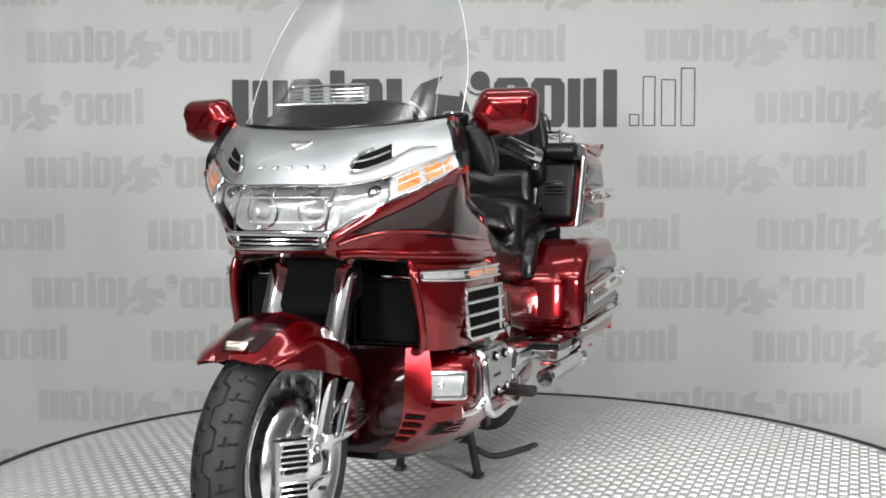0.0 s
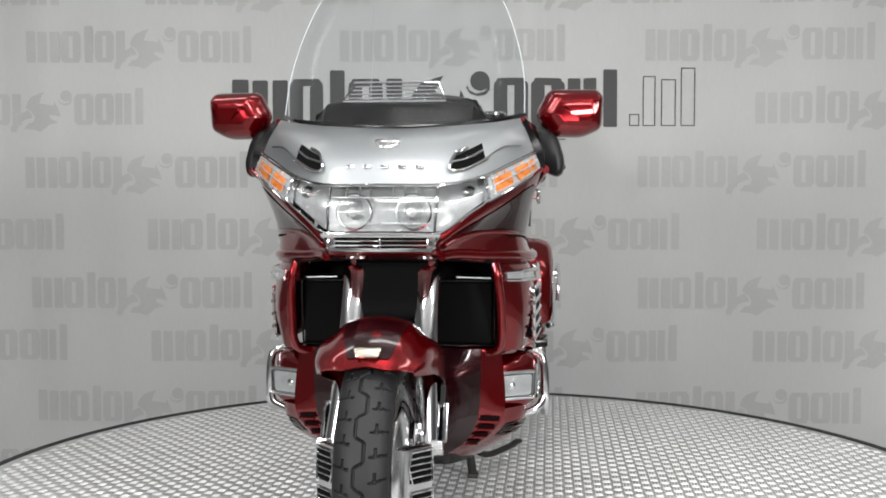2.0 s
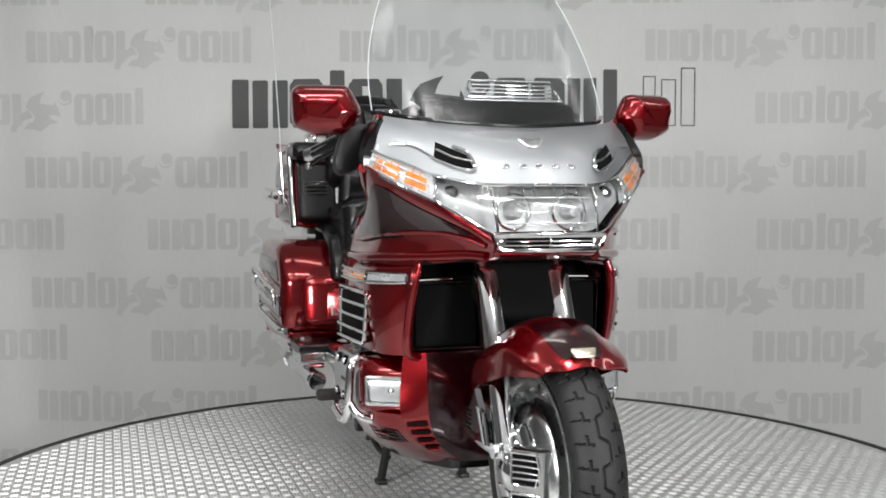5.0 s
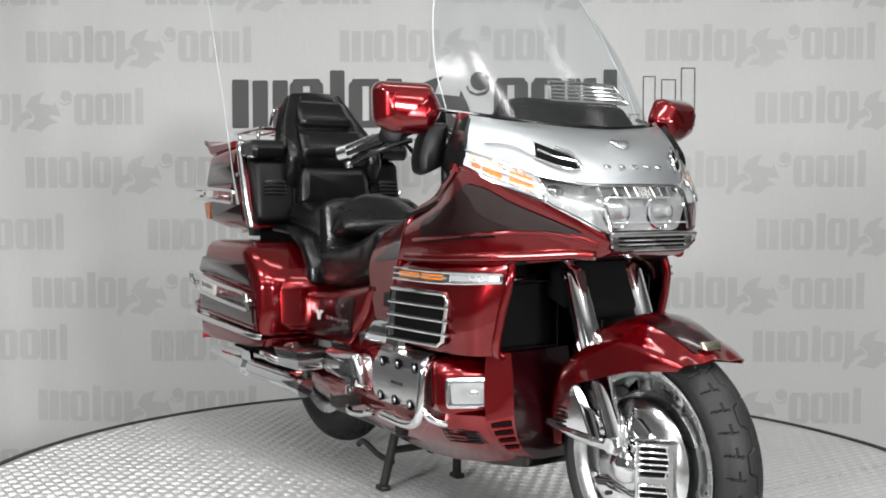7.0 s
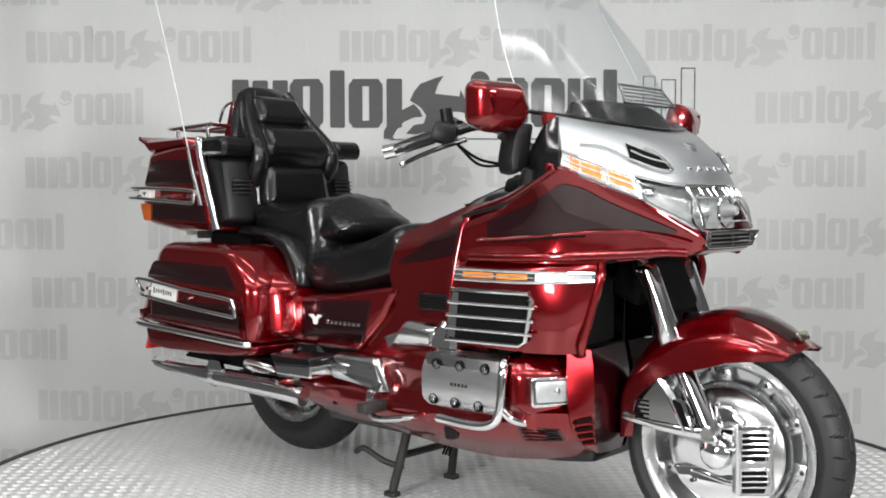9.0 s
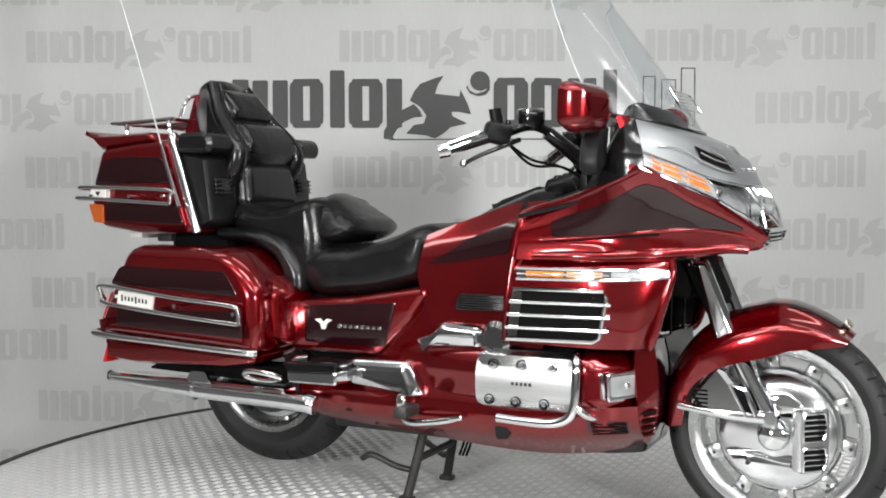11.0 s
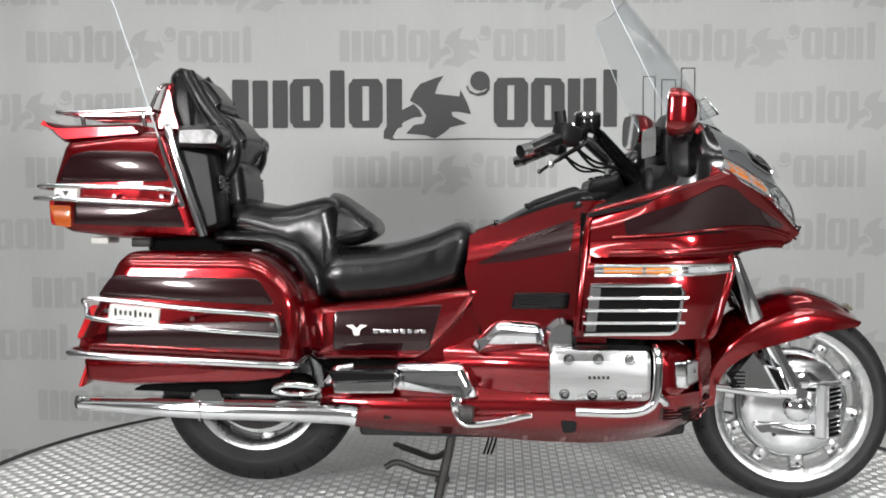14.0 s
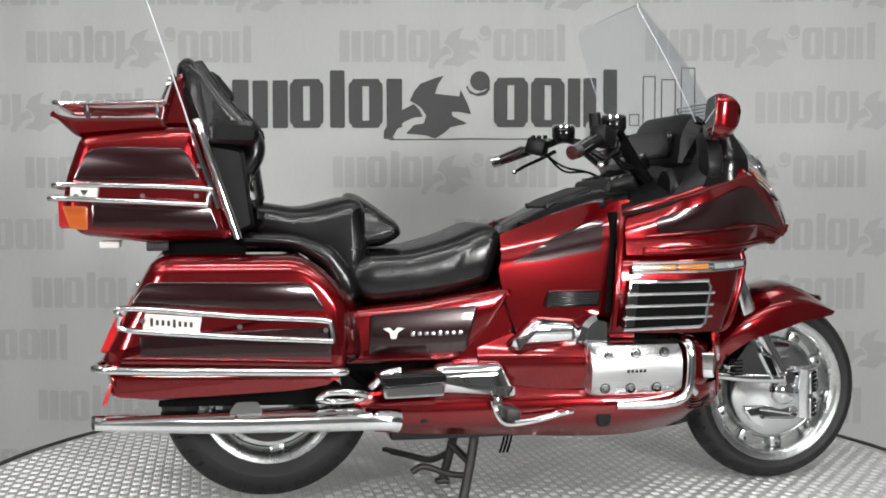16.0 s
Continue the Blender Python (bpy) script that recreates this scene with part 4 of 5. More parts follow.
def body():
    # middle body: tank cover, black top, side covers
    b = new("body")
    b.parent = bike
    both("tank_side", lambda: patch([[(-0.165, -0.20, 0.800), (-0.170, -0.238, 0.735), (-0.175, -0.245, 0.665), (-0.120, -0.245, 0.49)], [(-0.02, -0.19, 0.852), (-0.02, -0.245, 0.77), (-0.02, -0.255, 0.69), (-0.02, -0.250, 0.485)],
                                     [(0.12, -0.20, 0.895), (0.12, -0.262, 0.80), (0.12, -0.270, 0.70), (0.12, -0.262, 0.485)], [(0.24, -0.24, 0.905), (0.24, -0.29, 0.81), (0.24, -0.29, 0.70), (0.24, -0.28, 0.485)]], 6, 6, 0.02, (0, -1, 0)), RED, b)
    tank = [[(-0.165, -0.20, 0.800), (-0.170, -0.238, 0.735), (-0.175, -0.245, 0.665), (-0.120, -0.245, 0.49)], [(-0.02, -0.19, 0.852), (-0.02, -0.245, 0.77), (-0.02, -0.255, 0.69), (-0.02, -0.250, 0.485)],
            [(0.12, -0.20, 0.895), (0.12, -0.262, 0.80), (0.12, -0.270, 0.70), (0.12, -0.262, 0.485)], [(0.24, -0.24, 0.905), (0.24, -0.29, 0.81), (0.24, -0.29, 0.70), (0.24, -0.28, 0.485)]]
    both("painted_panel", lambda: inlay(tank, [(0.06, 0.50), (0.35, 0.26), (0.74, 0.18), (0.70, 0.52), (0.30, 0.56)], 0.0025, 0.1, radius=0.04), MAROON, b, "dark maroon painted panel")
    part("tank_top", slim(pillow([(-0.115, 0.79), (-0.10, 0.824), (0.01, 0.884), (0.17, 0.94), (0.27, 0.945), (0.30, 0.86), (0.0, 0.78)], [(-0.225, 0.05), (-0.20, 0.02), (-0.13, 0), (0.13, 0), (0.20, 0.02), (0.225, 0.05)], radius=0.03)), GLOSSBLACK, b, "glossy black top cover")
    part("tank_lid", pillow([(0.0, 0.882), (0.035, 0.905), (0.16, 0.948), (0.18, 0.935), (0.16, 0.90)], [(-0.11, 0.01), (-0.10, 0), (0.10, 0), (0.11, 0.01)], radius=0.01), PLASTIC, b, "matt black filler lid")
    part("switch_pod", pillow([(0.19, 0.92), (0.20, 0.965), (0.29, 0.985), (0.31, 0.93)], [(-0.16, 0.012), (-0.15, 0), (0.15, 0), (0.16, 0.012)], radius=0.012), PLASTIC, b)
    for s in (-1, 1):
        for k in range(3):
            part("switch", box(0.225 + 0.028 * k, 0.11 * s, 0.972 + 0.006 * k, 0.018, 0.05, 0.012, 0.002, (0, -12, 0)), GLOSSBLACK, b)
    both("air_vent", lambda: pillow([(-0.030, 0.630), (0.135, 0.632), (0.128, 0.584), (-0.040, 0.583)], [(-0.235, 0), (-0.270, 0.0), (-0.276, 0.006)], radius=0.008), PLASTIC, b, "black slatted air vent")
    for s in (-1, 1):
        for k in range(6):
            part("vent_slat", box(0.047, 0.2765 * s, 0.590 + 0.0072 * k, 0.152, 0.006, 0.0035, 0.001), GLOSSBLACK, b)
    # side cover below the seat
    both("side_cover", lambda: pillow([(-0.625, 0.585), (-0.40, 0.605), (-0.18, 0.640), (-0.128, 0.643), (-0.155, 0.60), (-0.20, 0.535), (-0.315, 0.425), (-0.64, 0.425)], [(-0.12, 0), (-0.235, 0), (-0.25, 0.008), (-0.256, 0.022)], radius=0.02), RED, b)
    both("painted_panel", lambda: pillow([(-0.572, 0.572), (-0.245, 0.594), (-0.285, 0.455), (-0.575, 0.455)], [(-0.250, 0), (-0.2585, 0), (-0.2595, 0.002)], radius=0.012), MAROON, b, "dark maroon painted panel")
    for s in (-1, 1):
        part("wing_emblem", pillow([(-0.535, 0.53), (-0.515, 0.518), (-0.51, 0.50), (-0.495, 0.50), (-0.49, 0.518), (-0.47, 0.53), (-0.49, 0.533), (-0.502, 0.522), (-0.515, 0.533)], [(0.2585 * s, 0), (0.2625 * s, 0)], radius=0.002), BADGE, b, "small silver winged emblem")
        for k in range(8):
            part("badge_bar", box(-0.445 + 0.0205 * k, 0.2605 * s, 0.513, 0.013, 0.004, 0.013 if k in (0, 4) else 0.0095, 0.001), CHROME, b, "raised silver bar of a badge")
    both("mid_panel", lambda: pillow([(-0.34, 0.42), (-0.10, 0.655), (-0.02, 0.62), (-0.02, 0.40), (-0.25, 0.36)], [(-0.13, 0), (-0.222, 0), (-0.228, 0.006)], radius=0.01), RED, b)
    both("recess", lambda: pillow([(0.166, 0.868), (0.182, 0.868), (0.162, 0.56), (0.148, 0.56)], [(-0.24, 0), (-0.288, 0), (-0.292, 0.004)], radius=0.01), VOID, b, "black recess behind the fairing edge")
    # inner engine mass and belly
    part("engine_block", box(0.12, 0, 0.40, 0.60, 0.46, 0.36, 0.05), VOID, b, "dark engine block")
    part("frame_spine", pillow([(-0.95, 0.62), (-0.15, 0.74), (0.30, 0.80), (0.38, 0.50), (-0.2, 0.30), (-0.55, 0.32), (-0.72, 0.45)], [(-0.13, 0.02), (-0.11, 0), (0.11, 0), (0.13, 0.02)], radius=0.03), VOID, b)
    part("swing_arm", pillow([(-0.90, 0.30), (-0.90, 0.37), (-0.50, 0.40), (-0.45, 0.30)], [(0.10, 0.01), (0.105, 0), (0.14, 0), (0.145, 0.01)], radius=0.02), STEEL, b)
    part("rear_mudguard", pillow([(-1.17, 0.50), (-1.10, 0.66), (-0.80, 0.70), (-0.55, 0.55), (-0.62, 0.47), (-0.85, 0.66), (-1.05, 0.58), (-1.14, 0.44)], [(-0.095, 0.006), (-0.09, 0), (0.09, 0), (0.095, 0.006)], radius=0.03), VOID, b)
    return b


def lower_body():
    b = new("lower_cowl")
    b.parent = bike
    # swept side cowl from the footpeg forward to the belly
    rows = [[(-0.62, -0.215, 0.335), (-0.61, -0.238, 0.30), (-0.585, -0.235, 0.25), (-0.55, -0.205, 0.215)],
            [(-0.42, -0.235, 0.345), (-0.42, -0.262, 0.30), (-0.42, -0.258, 0.25), (-0.42, -0.215, 0.205)],
            [(-0.18, -0.250, 0.365), (-0.18, -0.285, 0.30), (-0.18, -0.275, 0.24), (-0.18, -0.220, 0.193)],
            [(0.05, -0.285, 0.360), (0.05, -0.315, 0.30), (0.05, -0.300, 0.24), (0.05, -0.235, 0.180)],
            [(0.25, -0.315, 0.345), (0.25, -0.335, 0.295), (0.25, -0.312, 0.24), (0.25, -0.230, 0.178)],
            [(0.42, -0.345, 0.345), (0.42, -0.335, 0.30), (0.42, -0.290, 0.25), (0.42, -0.185, 0.192)],
            [(0.515, -0.285, 0.345), (0.515, -0.268, 0.30), (0.510, -0.225, 0.26), (0.495, -0.140, 0.215)]]
    both("side_cowl", lambda: patch(rows, 6, 6, 0.006, (0, -1, -0.2)), RED, b)
    part("belly_pan", pillow([(-0.5, -0.205), (0.25, -0.232), (0.42, -0.186), (0.495, -0.135), (0.495, 0.135), (0.42, 0.186), (0.25, 0.232), (-0.5, 0.205)], [(0.186, 0), (0.20, -0.004), (0.25, 0.0)], "z", 0.02), GLOSSBLACK, b, "black belly pan")
    both("cowl_louvre", lambda: inlay(rows, [(0.80, 0.28), (0.955, 0.32), (0.955, 0.60), (0.80, 0.56)], 0.0015, 0.1), MAROON, b)
    for s in (-1, 1):
        for k in range(4):
            v = 0.32 + 0.07 * k
            bm = inlay(rows, [(0.81, v), (0.945, v + 0.02), (0.945, v + 0.05), (0.81, v + 0.03)], 0.004, 0.1)
            part("louvre", flip(bm) if s > 0 else bm, VOID, b, "dark louvre slot")
    both("rubber_plug", lambda: pillow([(0.105, 0.262), (0.155, 0.266), (0.150, 0.226), (0.112, 0.222)], [(-0.26, 0), (-0.316, 0), (-0.320, 0.004)], radius=0.01), PLASTIC, b, "black rubber plug")
    both("slot", lambda: pillow([(-0.425, 0.246), (-0.40, 0.246), (-0.375, 0.292), (-0.40, 0.292)], [(-0.22, 0), (-0.2605, 0), (-0.2625, 0.002)], radius=0.006), MAROON, b, "dark slot in the cowl")
    # round cowl over the gearbox side
    both("engine_side", lambda: patch([[(-0.24, -0.20, 0.50), (-0.24, -0.245, 0.43), (-0.20, -0.255, 0.36)], [(-0.05, -0.25, 0.50), (-0.06, -0.298, 0.43), (-0.05, -0.285, 0.34)], [(0.075, -0.27, 0.50), (0.08, -0.325, 0.43), (0.08, -0.31, 0.34)]], 6, 6, 0.01, (0, -1, 0)), RED, b)
    # lamp pod at the front of the cylinder, and the panel behind the wheel
    def pod():
        bm = pillow([(0.375, 0.492), (0.475, 0.482), (0.515, 0.45), (0.520, 0.36), (0.505, 0.335), (0.365, 0.335)], [(-0.14, 0), (-0.24, 0), (-0.30, 0), (-0.34, 0.004), (-0.362, 0.018), (-0.368, 0.035)], radius=0.025)
        for v in bm.verts:
            v.co.x -= max(0.0, -v.co.y - 0.24) * 0.62 * max(0.0, min(1.0, (v.co.x - 0.38) / 0.1))
        return bm
    both("lamp_pod", pod, RED, b)
    panel = ([[(0.505, -0.275, 0.51), (0.51, -0.285, 0.43), (0.52, -0.287, 0.345), (0.516, -0.264, 0.295), (0.508, -0.218, 0.252), (0.495, -0.138, 0.212)],
                                       [(0.545, -0.225, 0.51), (0.556, -0.225, 0.43), (0.553, -0.220, 0.345), (0.545, -0.205, 0.295), (0.53, -0.175, 0.252), (0.505, -0.115, 0.209)],
                                       [(0.53, -0.14, 0.51), (0.55, -0.14, 0.43), (0.548, -0.135, 0.345), (0.543, -0.13, 0.295), (0.53, -0.11, 0.252), (0.508, -0.08, 0.208)],
                                       [(0.515, -0.01, 0.51), (0.53, -0.01, 0.43), (0.53, -0.01, 0.345), (0.528, -0.01, 0.295), (0.52, -0.01, 0.252), (0.505, -0.01, 0.207)]])
    both("inner_panel", lambda: patch(panel[:2], 6, 4, 0.008, (1, -0.2, 0)), RED, b, "candy-red panel beside the wheel")
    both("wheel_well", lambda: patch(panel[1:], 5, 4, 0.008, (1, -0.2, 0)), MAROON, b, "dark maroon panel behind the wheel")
    for v in (0.43, 0.53, 0.63, 0.73):
        both("louvre", lambda: inlay(panel, [(0.045, v + 0.03), (0.30, v + 0.008), (0.29, v + 0.05), (0.055, v + 0.07)], 0.003, 0.1, (1, -0.2, 0)), VOID, b, "dark louvre slot")
        both("louvre_lip", lambda: tube([on_sheet(panel, u, v + 0.085 - 0.06 * u) + Vector((0.006, -0.003, 0)) for u in (0.04, 0.12, 0.22, 0.30)], 0.004, 3, 8), RED, b)
    for s in (-1, 1):
        fog = part("fog_lamp", pillow([(-0.076, 0.039), (0.076, 0.039), (0.072, -0.040), (-0.072, -0.040)], [(-0.03, 0), (0.008, 0), (0.012, 0.005), (0.006, 0.009)], "x", 0.012,
                                      place=Matrix.Translation((0.486, 0.301 * s, 0.405)) @ pose(0, 0, 0, 0, 0, 29 * s)), CHROME, b, "rectangular fog lamp in a chrome bezel")
        part("lens", pillow([(-0.068, 0.031), (0.068, 0.031), (0.064, -0.032), (-0.064, -0.032)], [(0.0, 0), (0.012, 0), (0.014, 0.004)], "x", 0.01, place=Matrix.Translation((0.486, 0.301 * s, 0.405)) @ pose(0, 0, 0, 0, 0, 29 * s)), LENS, fog, "clear ribbed fog lamp lens")
        at = Matrix.Translation((0.486, 0.301 * s, 0.405)) @ pose(0, 0, 0, 0, 0, 29 * s)
        part("reflector", pillow([(-0.062, 0.027), (0.062, 0.027), (0.058, -0.028), (-0.058, -0.028)], [(0.004, 0), (0.0085, 0.0), (0.0095, 0.003)], "x", 0.01, place=at), REFLECTOR, fog)
        bulb = part("bulb_shield", lathe([(0.001, 0.0125), (0.006, 0.012), (0.009, 0.010), (0.010, 0.005), (0.001, 0.005)], (0, 0, 0), "x", 20, False), CHROME, fog, "chrome bulb shield")
        bulb.matrix_local = at


def engine():
    for s in (-1, 1):
        e = new("cylinder_head")
        e.parent = bike
        e.location = (0, 0, -0.014)
        part("head", box(0.215, 0.315 * s, 0.415, 0.29, 0.10, 0.155, 0.02), CAST, e)
        barrel = [[(x, y * s, z) for y, z in ((0.300, 0.494 - d), (0.343, 0.484 - d), (0.366, 0.455), (0.372, 0.410), (0.366, 0.362), (0.345, 0.338 + d), (0.325, 0.336 + d))] for x, d in ((0.072, 0.006), (0.10, 0.0), (0.215, 0.0), (0.33, 0.0), (0.358, 0.006))]
        cov = part("cover", patch(barrel, 4, 5, 0.02, (0, s, 0)), ALU, e, "brushed aluminium cylinder head cover")
        for x, z in ((0.125, 0.462), (0.21, 0.464), (0.30, 0.464), (0.113, 0.362), (0.193, 0.360), (0.277, 0.360)):
            part("bolt", lathe([(0.001, 0.376 * s), (0.0065, 0.376 * s), (0.008, 0.373 * s), (0.009, 0.355 * s)], (x, 0, z), "y", 12, False), SATIN, cov)
            part("recess", lathe([(0.0125, 0.371 * s), (0.0145, 0.3715 * s), (0.015, 0.360 * s)], (x, 0, z), "y", 16, False), VOID, cov)
        for k in range(5):
            part("badge_bar", box(0.185 + 0.013 * k, 0.3725 * s, 0.411, 0.008, 0.003, 0.009, 0.0005), STEEL, cov)
        part("guard_bar", tube([(0.145, 0.384 * s, 0.314), (0.29, 0.394 * s, 0.313), (0.352, 0.394 * s, 0.33), (0.372, 0.394 * s, 0.37), (0.377, 0.390 * s, 0.46), (0.372, 0.37 * s, 0.492), (0.36, 0.30 * s, 0.50)], 0.0125, 6, 12), CHROME, e, "chrome engine guard bar")
        part("guard_bar", tube([(0.372, 0.39 * s, 0.37), (0.40, 0.37 * s, 0.34), (0.42, 0.30 * s, 0.32)], 0.011, 5, 10), CHROME, e)
        part("inlet_cover", pillow([(-0.165, 0.480), (-0.078, 0.566), (0.056, 0.556), (0.066, 0.480)], [(0.24 * s, 0), (0.268 * s, 0.0), (0.288 * s, 0.008), (0.298 * s, 0.02), (0.301 * s, 0.028)], radius=0.02), CHROME, e, "chrome inlet cover")
        part("elbow", pillow([(0.05, 0.488), (0.062, 0.548), (0.098, 0.578), (0.150, 0.565), (0.15, 0.485)], [(0.24 * s, 0), (0.31 * s, 0), (0.325 * s, 0.015)], radius=0.015), CHROME, e)


def grilles(f):
    for s in (-1, 1):
        g = part("side_grille", pillow([(0.190, 0.662), (0.443, 0.662), (0.450, 0.645), (0.430, 0.535), (0.413, 0.524), (0.168, 0.522)], [(0.34 * s, 0), (0.3685 * s, 0), (0.371 * s, 0.003)], radius=0.014, place=Matrix(((1, 0, 0, 0), (-0.05 * s, 1, 0, 0.011 * s), (0, 0, 1, 0), (0, 0, 0, 1)))), VOID, f, "black side opening in a chrome surround")
        yy = lambda x: (0.384 - 0.05 * x) * s
        part("surround", tube([(0.190, yy(0.19), 0.662), (0.443, yy(0.443), 0.662), (0.451, yy(0.451), 0.645), (0.431, yy(0.43), 0.535), (0.413, yy(0.413), 0.524), (0.168, yy(0.168), 0.522)], 0.0065, 1, 8, True, False), CHROME, g)
        for k in range(3):
            z = 0.555 + 0.0355 * k
            part("slat", tube([(0.165 + 0.006 * k, yy(0.16), z), (0.30, yy(0.30) + 0.003 * s, z), (0.455 + 0.004 * k, yy(0.45), z)], 0.0055, 3, 8), CHROME, g)
        part("end_plate", pillow([(0.185, 0.655), (0.215, 0.655), (0.20, 0.53), (0.172, 0.53)], [(0.36 * s, 0), (0.377 * s, 0)], radius=0.006), CHROME, g)
        # long side marker lamp above the grille
        rows = [[(0.197, 0.367 * s, 0.719), (0.197, 0.370 * s, 0.690)], [(0.33, 0.370 * s, 0.719), (0.33, 0.374 * s, 0.691)], [(0.45, 0.362 * s, 0.719), (0.45, 0.366 * s, 0.692)], [(0.55, 0.318 * s, 0.719), (0.55, 0.323 * s, 0.696)], [(0.60, 0.288 * s, 0.719), (0.60, 0.291 * s, 0.700)]]
        m = part("side_marker", patch(rows, 5, 3, 0.012, (0, s, 0)), CHROME, f, "chrome side marker with amber lens")
        part("amber_lens", inlay(rows, [(0.05, 0.25), (0.255, 0.25), (0.255, 0.75), (0.05, 0.75)], 0.002, 0.1, (0, s, 0)), AMBER, m, "amber lens")
        part("amber_lens", inlay(rows, [(0.275, 0.25), (0.48, 0.25), (0.48, 0.75), (0.275, 0.75)], 0.002, 0.1, (0, s, 0)), AMBER, m, "amber lens")
        for vv in (0.0, 0.999):
            part("lip", tube([on_sheet(rows, u, vv) + Vector((0, 0.002 * s, 0)) for u in (0.0, 0.2, 0.4, 0.6, 0.8, 0.999)], 0.0045, 3, 8), CHROME, m)
        part("clear_lens", inlay(rows, [(0.53, 0.2), (0.96, 0.2), (0.96, 0.8), (0.53, 0.8)], 0.002, 0.1, (0, s, 0)), REFLECTOR, m, "clear lens")
        part("trim", tube([on_sheet(rows, u, 0.5) + Vector((0, 0.004 * s, 0)) for u in (0.0, 0.25, 0.52)], 0.0025, 4, 6), CHROME, m)


def dome(bm):
    """Draw the sides of the rider's pad in towards its top."""
    for v in bm.verts:
        f = min(1.0, max(0.0, (v.co.z - 0.80) / 0.13))
        v.co.y *= 1 - 0.72 * f * f * f
    return bm


def seats():
    s = new("seat")
    s.parent = bike
    W = lambda w, e=0.03: [(-w, e * 1.6), (-w + 0.012, e * 0.8), (-w + 0.045, 0.006), (-w + 0.1, 0), (w - 0.1, 0), (w - 0.045, 0.006), (w - 0.012, e * 0.8), (w, e * 1.6)]
    part("rider_cushion", pillow([(-0.66, 0.66), (-0.60, 0.752), (-0.42, 0.762), (-0.30, 0.795), (-0.215, 0.832), (-0.17, 0.832), (-0.143, 0.79), (-0.155, 0.72), (-0.19, 0.648), (-0.35, 0.606), (-0.58, 0.585)], W(0.215), radius=0.05), LEATHER, s, "black leather rider cushion")
    part("lumbar_pad", dome(pillow([(-0.60, 0.755), (-0.632, 0.87), (-0.612, 0.932), (-0.572, 0.920), (-0.458, 0.835), (-0.450, 0.797), (-0.50, 0.765)], W(0.18, 0.022), radius=0.03)), LEATHER, s, "rounded black leather rider backrest")
    part("passenger_cushion", pillow([(-0.93, 0.80), (-0.91, 0.90), (-0.87, 0.90), (-0.76, 0.882), (-0.61, 0.918), (-0.57, 0.90), (-0.55, 0.76), (-0.58, 0.62), (-0.66, 0.64), (-0.73, 0.74)], W(0.20), radius=0.04), LEATHER, s, "black leather passenger cushion")
    both("side_bolster", lambda: pillow([(-0.95, 0.815), (-0.78, 0.808), (-0.675, 0.775), (-0.605, 0.68), (-0.60, 0.60), (-0.66, 0.62), (-0.71, 0.72), (-0.80, 0.765), (-0.95, 0.775)], [(-0.15, 0), (-0.215, 0), (-0.235, 0.012), (-0.24, 0.025)], radius=0.03), LEATHER, s)
    b = new("backrest")
    b.parent = bike
    def taper(bm, z0, z1, k):
        for v in bm.verts:
            f = min(1.0, max(0.0, (v.co.z - z0) / (z1 - z0)))
            v.co.y *= 1 - (1 - k) * f * f
        return bm
    part("cushion", taper(pillow([(-1.035, 1.30), (-1.085, 1.335), (-1.12, 1.305), (-1.11, 1.20), (-1.04, 1.02), (-0.98, 0.86), (-0.905, 0.86), (-0.915, 1.0), (-0.885, 1.03), (-0.868, 1.07), (-0.905, 1.13), (-0.965, 1.19)],
                             [(-0.185, 0.035), (-0.17, 0.018), (-0.13, 0.004), (0.0, 0), (0.13, 0.004), (0.17, 0.018), (0.185, 0.035)], radius=0.035), 1.05, 1.34, 0.5), LEATHER, b, "tall black leather passenger backrest")
    for z0, x0, hh, w in ((1.228, -1.002, 0.128, 0.118), (1.112, -0.916, 0.128, 0.150), (0.955, -0.907, 0.155, 0.155)):
        part("tuft", pillow([(-w, -hh / 2), (w, -hh / 2), (w * 0.92, hh / 2), (-w * 0.92, hh / 2)], [(-0.02, 0), (0.012, 0.0), (0.028, 0.012), (0.036, 0.035)], "x", 0.035,
                              place=Matrix.Translation((x0, 0, z0)) @ pose(0, 0, 0, 0, -38 if z0 > 1 else -8, 0)), LEATHER, b, "padded leather roll")
    for s2 in (-1, 1):
        part("bolster", tube([(-1.06, 0.085 * s2, 1.30), (-0.99, 0.135 * s2, 1.19), (-0.91, 0.165 * s2, 1.095), (-0.90, 0.17 * s2, 1.04), (-0.945, 0.165 * s2, 0.97)], 0.026, 6, 12, taper=0.036), LEATHER, b)
        a = new("armrest")
        a.parent = bike
        part("pad", pillow([(-1.03, 1.062), (-1.025, 1.125), (-0.91, 1.128), (-0.885, 1.10), (-0.895, 1.058)], [(0.20 * s2, 0.012), (0.21 * s2, 0), (0.315 * s2, 0), (0.33 * s2, 0.014)], radius=0.02), LEATHER, a)
        sp = part("speaker_box", pillow([(-1.04, 1.07), (-0.93, 1.05), (-0.90, 0.83), (-0.985, 0.80)], [(0.17 * s2, 0), (0.285 * s2, 0), (0.30 * s2, 0.012)], radius=0.02), PLASTIC, a, "black loudspeaker housing")
        part("pocket", box(-0.908, 0.24 * s2, 0.955, 0.01, 0.075, 0.05, 0.004, (0, -6, 0)), GLOSSBLACK, sp)
        for k in range(4):
            part("slat", box(-0.902 - 0.001 * k, 0.24 * s2, 0.93 + 0.014 * k, 0.008, 0.085, 0.004, 0.001, (0, -6, 0)), STEEL, sp)


